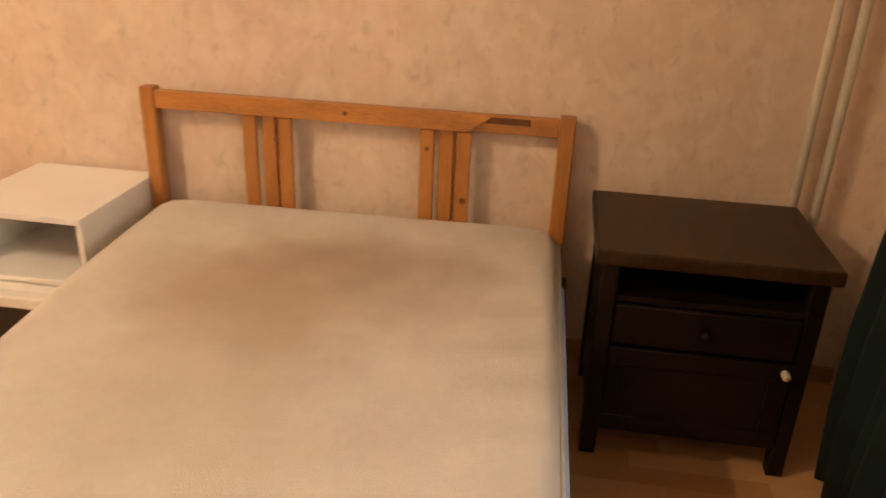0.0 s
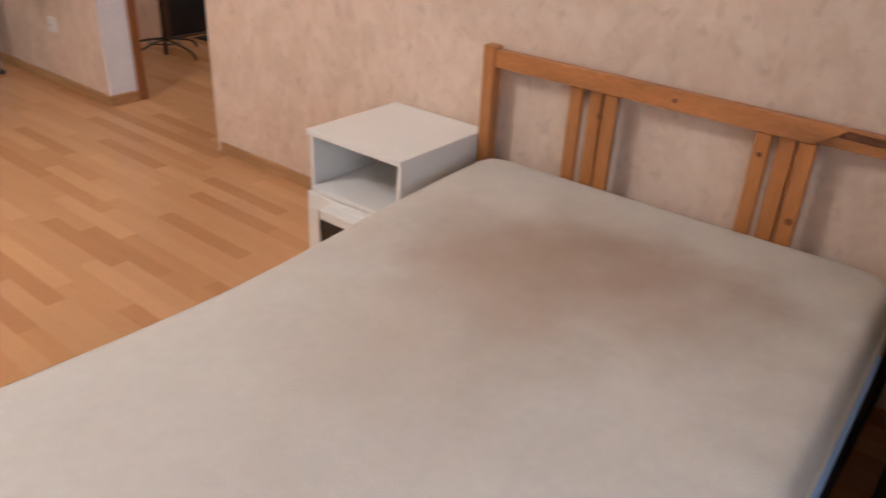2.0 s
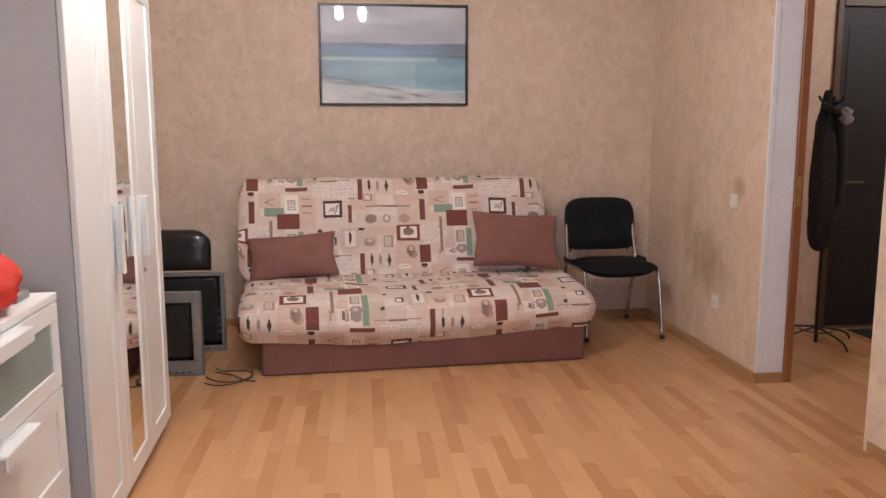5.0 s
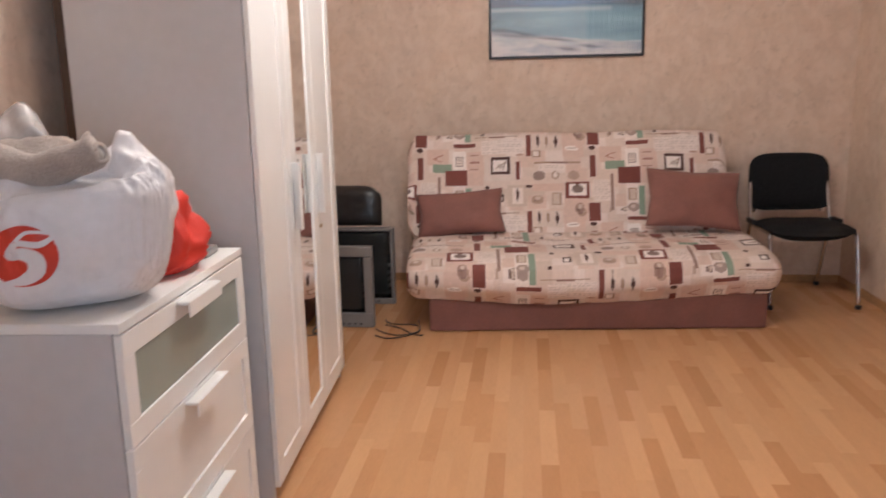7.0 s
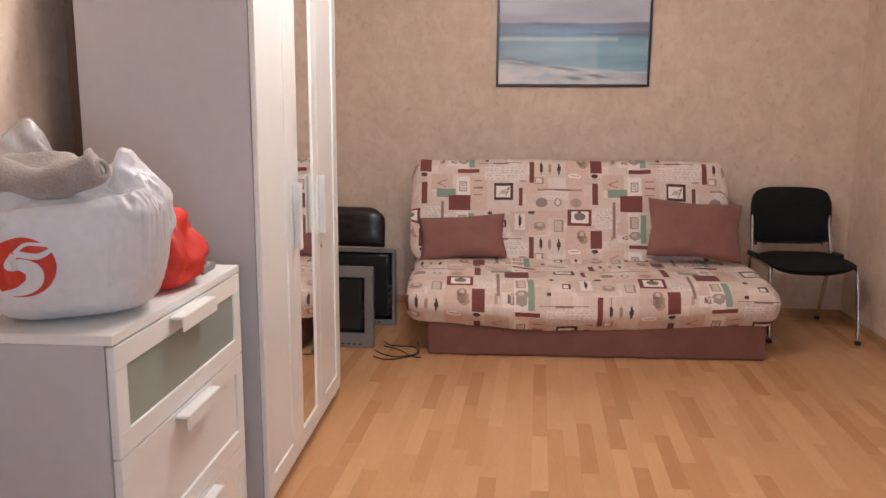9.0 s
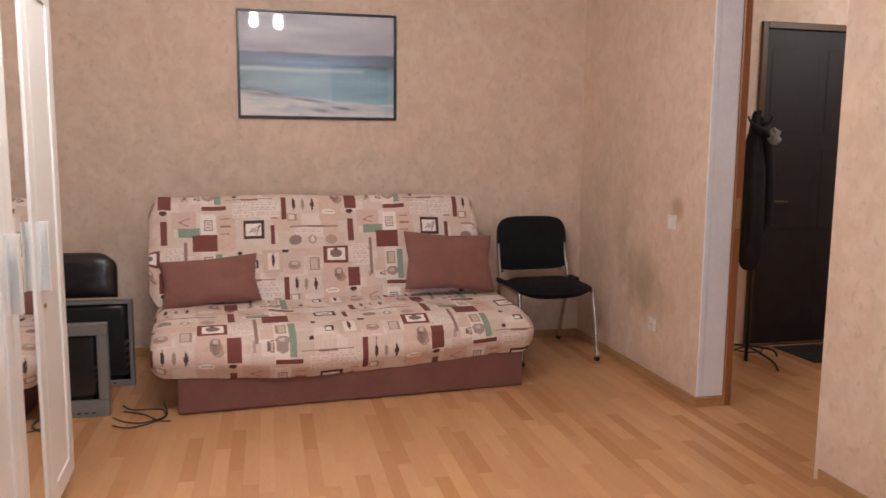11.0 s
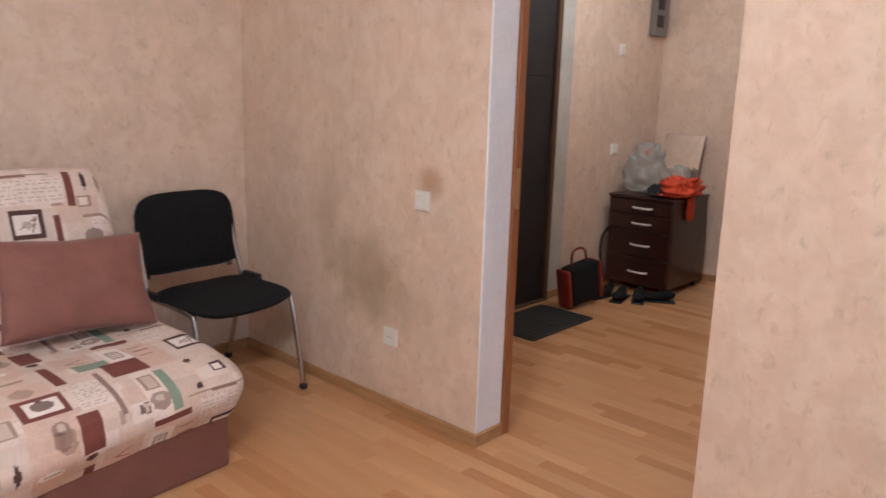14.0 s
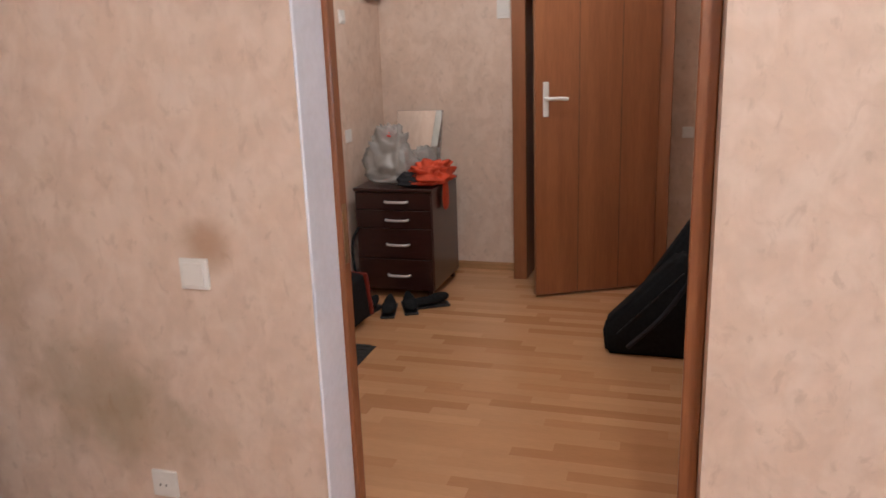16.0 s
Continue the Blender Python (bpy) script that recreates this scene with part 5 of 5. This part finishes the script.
def blob(w, d, h, seed, amp=0.18, freq=2.2, taper=0.3, su=28, sv=18):
    """A soft crumpled bag or heap standing on z=0."""
    bm = bmesh.new()
    bmesh.ops.create_uvsphere(bm, u_segments=su, v_segments=sv, radius=1)
    for v in bm.verts:
        c = v.co.copy()
        f = 1 + amp * noise.noise(c * freq + Vector((seed, 0, 0))) + amp * 0.6 * abs(noise.noise(c * freq * 2.7 + Vector((0, seed, 0))))
        sq = lambda t: math.copysign(abs(t) ** 0.7, t)
        z = (sq(c.z) + 1) / 2
        k = 1 - taper * max(0, z) ** 1.5
        v.co = (sq(c.x) * w / 2 * f * k, sq(c.y) * d / 2 * f * k, max(0.0, z * h * (1 + 0.5 * (f - 1))))
    return bm


# things on the hall cabinet
hb = thing("carrier_bag", 2.85, 0.875, 0.696, label="crumpled translucent plastic carrier bag on the dark cabinet", category="bag")
part("bag", blob(0.23, 0.32, 0.33, 4, 0.42, 3.0, 0.45, 60, 40), M["clear_film"], hb, "", True)
part("lid", blob(0.07, 0.11, 0.05, 8), M["red"], hb, "red thing showing at its top", True).location = (-0.02, -0.02, 0.285)
hb2 = part("paper_bag", blob(0.14, 0.20, 0.20, 14, 0.3, 3, 0.4), M["clear_film"], None, "", True)
hb2.matrix_world = pose(3.06, 0.725, 0.696)
tagged(hb2, "crumpled pale plastic bag on the dark cabinet", "bag")
cl = part("cloth", blob(0.34, 0.24, 0.13, 21, 0.55, 3.2, 0.2, 50, 32), M["orange"], None, "", True)
cl.matrix_world = pose(2.89, 0.62, 0.694)
tagged(cl, "orange-red cloth thrown on the cabinet edge", "cloth")
fl = part("hanging_end", blob(0.11, 0.022, 0.20, 22, 0.3, 3), M["orange"], cl, "", True)
fl.location = (0.02, -0.085, -0.165)
bg = part("black_cloth", blob(0.14, 0.14, 0.085, 24, 0.4, 3), M["coat"], None, "", True)
bg.matrix_world = pose(2.77, 0.715, 0.694)
tagged(bg, "small black bag lying on the cabinet", "bag")
bo = thing("mirror", 0, 0, 0, label="small thin-rimmed mirror leaning on the wall on the dark cabinet", category="mirror")
bo.matrix_world = pose(3.205, 0.825, 0.697, 0, 17, 0)
part("glass", B(0, 0.004, -0.155, 0.155, 0.004, 0.43), M["mirror"], bo)
part("rim", B(0.0045, 0.012, -0.16, 0.16, 0.0, 0.434, 0.002), M["chrome"], bo, "thin metal rim and back")

# red and black handbag, shoes
hbg = thing("handbag", 2.09, 0.86, 0.030, -12, "dark red and black leather handbag standing on the hall floor", "handbag", ry=-10)
part("body", B(-0.13, 0.13, -0.055, 0.055, 0.0, 0.27, 0.03, 3), M["black_fabric"], hbg, "black middle", True)
part("side", B(-0.16, -0.131, -0.06, 0.06, 0.0, 0.26, 0.012, 2), M["red_leather"], hbg, "dark red side", True)
part("side", B(0.131, 0.15, -0.06, 0.06, 0.0, 0.26, 0.009, 2), M["red_leather"], hbg, "dark red side", True)
part("handle", tube(arc([(-0.07, 0, 0.265), (-0.055, 0, 0.35), (0.0, 0, 0.375), (0.055, 0, 0.35), (0.07, 0, 0.265)]), 0.008), M["red_leather"], hbg, "arched leather handle", True)


def shoe(seed):
    bm = bmesh.new()
    bmesh.ops.create_uvsphere(bm, u_segments=18, v_segments=12, radius=1)
    for v in bm.verts:
        x, y, z = v.co
        w = 0.045 * (0.85 + 0.2 * math.sin((x + 0.3) * 2))
        h = 0.038 + 0.035 * max(0, -x) ** 0.8
        v.co = (x * 0.13, y * w, 0.012 + (z + 1) / 2 * h * 1.3)
    e = thing("shoe", label="black shoe on the floor in front of the cabinet", category="shoe", group="shoes in the hall")
    part("upper", bm, M["black_fabric"], e, "", True)
    part("sole", B(-0.128, 0.128, -0.042, 0.042, 0, 0.014, 0.006, 2), M["black_plastic"], e)
    return e


sh = shoe(1)
sh.matrix_world = pose(2.42, 0.76, 0, 0, 0, 195)
copy_thing(sh, pose(2.50, 0.66, 0, 0, 0, 205))
copy_thing(sh, pose(2.56, 0.56, 0, 0, 0, 120))
copy_thing(sh, pose(2.38, 0.88, 0, 0, 0, 172))
sp = part("strap", tube(arc([(2.66, 1.03, 0.45), (2.61, 1.05, 0.38), (2.585, 1.045, 0.26), (2.60, 1.03, 0.12), (2.62, 1.03, 0.009)]), 0.009), M["black_fabric"], None, "", True)
tagged(sp, "black strap hanging beside the cabinet", "strap")

# brown door, ajar
d3 = thing("door_3", 0, 0, 0, label="brown wood-veneer interior door standing ajar", category="door", kind="structure")
DX = 3.215
part("frame_left", B(DX, HX + 0.12, 0.082, 0.17, 0, 2.12, 0.003), M["brown_wood"], d3)
part("frame_right", B(DX, HX + 0.12, -0.80, -0.715, 0, 2.12, 0.003), M["brown_wood"], d3)
part("frame_top", B(DX, HX + 0.12, -0.80, 0.17, 2.1201, 2.20, 0.003), M["brown_wood"], d3)
lf = thing("leaf", 0, 0, 0)
lf.matrix_world = pose(DX + 0.02, -0.705, 0, 0, 0, 28.4)
lf.parent = d3
part("panel", B(-0.038, 0.0, 0.0, 0.768, 0.018, 2.10, 0.003), M["brown_wood"], lf)
for q in (0.235, 0.50):
    part("veneer_joint", B(-0.0392, -0.0382, q, q + 0.004, 0.03, 2.09), M["mdf"], lf, "dark vertical veneer joint")
hd = part("handle", B(-0.046, -0.0385, 0.690, 0.725, 1.10, 1.30, 0.004), M["switch"], lf, "white metal handle plate")
part("lever", tube(arc([(-0.046, 0.707, 1.205), (-0.085, 0.707, 1.205), (-0.09, 0.64, 1.205), (-0.09, 0.59, 1.20)], 5), 0.011), M["switch"], hd, "", True)

# black leaning cases
def leaning_case(x, y, profile, label):
    """A soft black case slumped against the wall: the outline (y, z) drawn out to its thickness."""
    e = thing("case", x, y, 0, 0, label, "case", "leaning cases")
    bm = bmesh.new()
    a = [bm.verts.new((-0.09, p[0], p[1])) for p in profile]
    b = [bm.verts.new((0.09, p[0], p[1])) for p in profile]
    bm.faces.new(a)
    bm.faces.new(b[::-1])
    for q in range(len(a)):
        r = (q + 1) % len(a)
        bm.faces.new((a[r], a[q], b[q], b[r]))
    bmesh.ops.recalc_face_normals(bm, faces=bm.faces)
    bmesh.ops.bevel(bm, geom=bm.edges[:], offset=0.02, segments=3, affect="EDGES")
    part("shell", bm, M["black_fabric"], e, "", True)
    lo, hi = Vector((0, profile[1][0], profile[1][1])), Vector((0, profile[2][0], profile[2][1]))
    d = (hi - lo).normalized()
    side = Vector((-0.0925, -0.05, -0.05))
    part("zip", tube([lo + d * 0.03 + side, hi - d * 0.03 + side], 0.004, 6), M["black_plastic"], e)
    part("strap", tube(arc([lo + d * 0.02 + side * 2.2 + Vector((0.11, 0, 0)), (lo + hi) / 2 + side * 2.2 + Vector((0.108, 0, 0)), hi - d * 0.02 + side * 1.6 + Vector((0.05, 0, 0))], 6), 0.012, 8), M["coat"], e, "dull grey-black strap", True)
    return e


leaning_case(2.12, -0.535, [(0, 0), (0.015, 0.14), (-0.33, 0.51), (-0.40, 0.50), (-0.44, 0.0)], "black soft case leaning in the hall beside the door frame")
leaning_case(2.32, -0.60, [(-0.03, 0), (0.0, 0.12), (-0.33, 0.65), (-0.40, 0.65), (-0.40, 0.0)], "taller black soft case leaning on the hall wall behind another")

# coat stand
CX, CY = 0.82, 0.76
cr = thing("coat_rack", CX, CY, 0, 0, "black metal coat stand with curved feet in the hall", "coat rack")
part("pole", tube([(0, 0, 0.0), (0, 0, 1.62)], 0.012), M["black_plastic"], cr, "", True)
for a in range(4):
    c_, s_ = math.cos(a * 1.5708 - 1.4), math.sin(a * 1.5708 - 1.4)
    part("hook", tube(arc([(0, 0, 1.53), (0.07 * c_, 0.07 * s_, 1.54), (0.10 * c_, 0.10 * s_, 1.58)]), 0.006), M["black_plastic"], cr, "", True)
    part("foot", tube(arc([(0, 0, 0.10), (0.10 * c_, 0.10 * s_, 0.085), (0.23 * c_, 0.23 * s_, 0.05), (0.27 * c_, 0.27 * s_, 0.006)]), 0.007), M["black_plastic"], cr, "", True)
part("ring", tube([(0.10 * math.cos(q * 0.5236), 0.10 * math.sin(q * 0.5236), 0.085) for q in range(12)], 0.005, 6, True), M["black_plastic"], cr, "", True)
ct = thing("coat", CX - 0.02, CY, 0.60, label="black coat hanging on the stand beside the entrance door", category="coat")
part("body", blob(0.17, 0.15, 0.96, 31, 0.25, 1.8, 0.42, 40, 30), M["coat"], ct, "", True)
part("sleeve", tube(arc([(0.05, -0.03, 0.87), (0.075, -0.045, 0.66), (0.08, -0.05, 0.42), (0.07, -0.05, 0.30)], 6), 0.032, 12), M["coat"], ct, "", True)
part("collar", tube(arc([(-0.05, -0.03, 0.92), (0.0, -0.07, 0.89), (0.05, -0.02, 0.93), (0.0, 0.05, 0.94)], 5), 0.022, 8), M["coat"], ct, "", True)
sc = part("scarf", blob(0.07, 0.06, 0.10, 36, 0.45, 3, 0.1), M["pipe_grey"], None, "", True)
sc.matrix_world = pose(CX + 0.06, CY - 0.06, 1.40)
tagged(sc, "pale grey scarf end hanging over the black coat", "scarf")

# electricity panel
ep = thing("meter_box", 3.17, HN, 1.83, 0, "grey electricity meter box with a dark window on the hall wall", "meter box")
part("body", B(0.0, 0.20, -0.05, 0, 0, 0.34, 0.006, 2), M["grey_plastic"], ep)
part("window", B(0.02, 0.12, -0.054, -0.0505, 0.06, 0.15, 0.001), M["black_frame"], ep, "dark window")
part("window", B(0.02, 0.12, -0.054, -0.0505, 0.19, 0.28, 0.001), M["black_frame"], ep, "dark window")

# ---- bags on the chest of drawers ----
DT = 0.891


BW, BD, BH = 0.205, 0.155, 0.335


def bag_point(c):
    """A point of the sagging bag from a point of the unit sphere; the wide side faces -y."""
    sq = lambda t, p: math.copysign(abs(t) ** p, t)
    z = (sq(c.z, 0.48) + 1) / 2
    f = 1 + 0.06 * noise.noise(c * 1.5 + Vector((3, 1, 0)))
    ridge = sum(a * (1 - 2 * abs(noise.noise(Vector((c.x * s + q, c.y * s, c.z * s * 0.6))))) for a, s, q in ((0.040, 2.6, 0), (0.034, 6, 5), (0.020, 12, 9), (0.010, 24, 13)))
    f += ridge * min(1, 0.35 + z)
    hi = max(0.0, z - 0.66) / 0.34
    k = (1.0 - 0.42 * hi * hi) * (0.91 + 0.09 * min(1, z * 2))
    x, y = sq(c.x, 0.55) * BW * f * k * 0.97, sq(c.y, 0.55) * BD * f * k
    top = BH * (1 + 0.12 * c.x - 0.10 * math.exp(-((c.x - 0.1) / 0.35) ** 2) * (z > 0.8) + 0.05 * noise.noise(c * 3))
    return Vector((x, y, max(0.0, z * top)))


def decal(name, tree, quads, off, material, parent, label=""):
    """Lays flat shapes, given as rows of (x, z) pairs, onto the near side of the bag."""
    bm = bmesh.new()
    for rows_ in quads:
        prev = None
        for row in rows_:
            cur = []
            for x, z in row:
                hit = tree.ray_cast(Vector((x, -0.6, z)), Vector((0, 1, 0)))
                p = hit[0] if hit[0] is not None else Vector((x, -0.1, z))
                cur.append(bm.verts.new(p + Vector((0, -off, 0))))
            if prev:
                for k in range(len(cur) - 1):
                    bm.faces.new((prev[k], prev[k + 1], cur[k + 1], cur[k]))
            prev = cur
    bmesh.ops.recalc_face_normals(bm, faces=bm.faces)
    return part(name, bm, material, parent, label, True)


def ribbon(points, steps=9):
    """A flat stroke along (x, z, half width)."""
    line = arc(points, steps)
    rows_ = []
    for q, p in enumerate(line):
        d = (line[min(q + 1, len(line) - 1)] - line[max(q - 1, 0)])
        n = Vector((-d.y, d.x, 0)).normalized()
        rows_.append([(p.x + n.x * p.z * s, p.y + n.y * p.z * s) for s in (-1, -0.33, 0.33, 1)])
    return rows_


def carrier():
    """A bulging white carrier bag with a round red print and two handles."""
    e = thing("carrier_bag", -3.126, -2.19, DT, 33, "bulging white plastic carrier bag with red print on the drawers", "bag")
    nu, nv = 260, 150
    verts, faces = [], []
    for j in range(nv + 1):
        th = math.pi * j / nv
        for i in range(nu):
            ph = 2 * math.pi * i / nu
            verts.append(bag_point(Vector((math.cos(ph) * math.sin(th), math.sin(ph) * math.sin(th), math.cos(th)))))
    for j in range(nv):
        for i in range(nu):
            f = (j * nu + i, (j + 1) * nu + i, (j + 1) * nu + (i + 1) % nu, j * nu + (i + 1) % nu)
            faces.append(f)
    me = bpy.data.meshes.new("film")
    me.from_pydata(verts, [], faces)
    me.materials.append(M["film"])
    me.polygons.foreach_set("use_smooth", [True] * len(faces))
    o = new("film", me)
    o.parent = e
    o["label"] = "crinkled white plastic film"
    tree = BVHTree.FromPolygons(verts, faces)
    cx, cz, r = -0.098, 0.137, 0.063
    disc = [[(cx + r * k / 14 * math.cos(t), cz + r * k / 14 * math.sin(t)) for k in range(1, 15)] for t in [2 * math.pi * q / 72 for q in range(73)]]
    decal("print", tree, [disc], 0.0022, M["logo"], e, "round red print")
    S = r / 0.072
    fig = ribbon([(cx - 0.014 * S, cz + 0.034 * S, 0.006), (cx - 0.026 * S, cz + 0.006 * S, 0.010), (cx - 0.004 * S, cz + 0.008 * S, 0.012), (cx + 0.022 * S, cz - 0.008 * S, 0.016),
                  (cx + 0.022 * S, cz - 0.036 * S, 0.016), (cx - 0.006 * S, cz - 0.056 * S, 0.011), (cx - 0.042 * S, cz - 0.058 * S, 0.003)])
    leafs = ribbon([(cx - 0.014 * S, cz + 0.036 * S, 0.004), (cx + 0.015 * S, cz + 0.056 * S, 0.0035), (cx + 0.064 * S, cz + 0.046 * S, 0.0035), (cx + 0.034 * S, cz + 0.026 * S, 0.0065), (cx - 0.012 * S, cz + 0.034 * S, 0.006)])
    decal("figure", tree, [fig, leafs], 0.0042, M["film"], e, "white curved figure on the print")
    for low, high, wd in (([(-0.19, -0.06, 0.20), (-0.155, -0.08, 0.25), (-0.09, -0.07, 0.27), (-0.04, -0.05, 0.28), (0.01, -0.03, 0.27)],
                           [(-0.195, -0.03, 0.30), (-0.185, -0.02, 0.365), (-0.13, 0.0, 0.395), (-0.070, 0.01, 0.438), (0.0, 0.02, 0.325)], 1.0),
                          ([(0.015, -0.11, 0.235), (0.07, -0.135, 0.205), (0.12, -0.14, 0.18), (0.17, -0.12, 0.17), (0.212, -0.05, 0.17)],
                           [(0.085, -0.10, 0.305), (0.103, -0.085, 0.375), (0.128, -0.08, 0.370), (0.172, -0.06, 0.320), (0.222, -0.03, 0.262)], 2.0)):
        la, lb = arc(low, 10), arc(high, 10)
        bm = bmesh.new()
        prev = None
        for q in range(len(la)):
            cur = []
            for k in range(15):
                t = k / 14
                p = la[q].lerp(lb[q], t)
                crease = 1 - 2 * abs(noise.noise(Vector((p.x * 13 + wd, p.z * 26 + p.x * 9, wd))))
                p = p + Vector((0.010 * noise.noise(p * 22 + Vector((wd, 0, 0))), -0.018 * math.sin(t * math.pi) + 0.016 * crease, 0.008 * noise.noise(p * 40)))
                cur.append(bm.verts.new(p))
            if prev:
                for k in range(14):
                    bm.faces.new((prev[k], prev[k + 1], cur[k + 1], cur[k]))
            prev = cur
        bmesh.ops.recalc_face_normals(bm, faces=bm.faces)
        bmesh.ops.solidify(bm, geom=bm.faces[:], thickness=0.002)
        part("handle", bm, M["film_thin"] if wd < 1.5 else M["film"], e, "crumpled translucent handle", True)
    return e


cb = carrier()
tow = thing("towel", -3.147, -2.209, DT + 0.045, 33, "rolled grey-beige towel sticking out of the carrier bag", "towel")
bm = tube(arc([(-0.135, -0.02, 0.25), (-0.10, -0.06, 0.275), (-0.02, -0.095, 0.258), (0.085, -0.130, 0.290)], 8), 0.036, 20)
for v in bm.verts:
    v.co += v.co.normalized() * 0.012 * noise.noise(v.co * 16)
part("roll", bm, M["towel"], tow, "", True)
e0, d0 = Vector((0.087, -0.133, 0.292)), Vector((0.55, -0.62, 0.35)).normalized()
s0 = d0.cross(Vector((0, 0, 1))).normalized()
u0 = s0.cross(d0)
part("rolled_end", tube([e0 + s0 * (math.cos(t) * (0.006 + 0.0042 * t)) + u0 * (math.sin(t) * (0.006 + 0.0042 * t)) for t in [k * 0.35 for k in range(23)]], 0.006, 6), M["towel"], tow, "spiral roll end", True)
fold = part("fold", blob(0.25, 0.15, 0.13, 33, 0.22, 2.0, 0.3), M["towel"], tow, "hanging fold", True)
fold.location = (-0.035, -0.015, 0.185)
rb = part("red_bag", blob(0.22, 0.24, 0.225, 40, 0.30, 2.4, 0.55, 60, 40), M["red"], None, "", True)
rb.matrix_world = pose(-3.07, -1.91, DT - 0.002)
tagged(rb, "crumpled red fabric bag on the chest of drawers", "bag")
bk = thing("box", -3.12, -1.72, DT, 5, "thin grey box lying on the chest of drawers", "box")
part("lid", B(-0.15, 0.10, -0.05, 0.05, 0.0, 0.022, 0.003), M["grey_plastic"], bk)

# ---- floor strips, last ----
SW, SL = 0.0646, 0.49
near_pieces, far_v, far_f = [], [], []


def covered(x, y):
    room = WEST - 0.02 < x < 0.02 and SOUTH - 0.3 < y < NORTH
    hall = -0.02 < x < HX + 1.3 and HS < y < HN
    return room or hall


x = WEST
col = 0
shared = {}
count = 0
while x < HX + 1.3:
    off = SL * (0.25, 0.60, 0.92, 0.42, 0.25, 0.78, 0.08)[col % 7]
    y = SOUTH - 0.3 - (off % SL)
    while y < NORTH:
        ln = SL
        y0, y1 = max(y, SOUTH - 0.3), min(y + ln, NORTH)
        if y1 - y0 > 0.01:
            cx, cy = x + SW / 2, (y0 + y1) / 2
            if covered(cx, cy) or covered(cx, y0) or covered(cx, y1):
                full = abs(y1 - y0 - ln) < 1e-6
                if full and -2.45 < cx < -1.05 and -2.4 < cy < 0.2 and count < 296:
                    count += 1
                    near_pieces.append((x, y0))
                else:
                    g = 0.0001
                    a = (x + g, x + SW - g, y0 + g, y1 - g)
                    n = len(far_v)
                    far_v += [(a[0], a[2], -0.007), (a[1], a[2], -0.007), (a[1], a[3], -0.007), (a[0], a[3], -0.007), (a[0], a[2], 0), (a[1], a[2], 0), (a[1], a[3], 0), (a[0], a[3], 0)]
                    far_f += [(n + 4, n + 5, n + 6, n + 7), (n, n + 1, n + 5, n + 4), (n + 1, n + 2, n + 6, n + 5), (n + 2, n + 3, n + 7, n + 6), (n + 3, n, n + 4, n + 7)]
        y += ln
    x += SW
    col += 1
me = bpy.data.meshes.new("floor_strips")
me.from_pydata(far_v, [], far_f)
me.materials.append(M["strip"])
fs = new("floor_strips", me)
fs.parent = floor
fs["kind"] = "stuff"
bm = B(0.0001, SW - 0.0001, 0.0001, SL - 0.0001, -0.007, 0.0)
me = bpy.data.meshes.new("strip")
bm.to_mesh(me)
bm.free()
me.materials.append(M["strip_piece"])
for px, py in near_pieces:
    o = new("strip", me)
    o.location = (px, py, 0)
    o.parent = floor
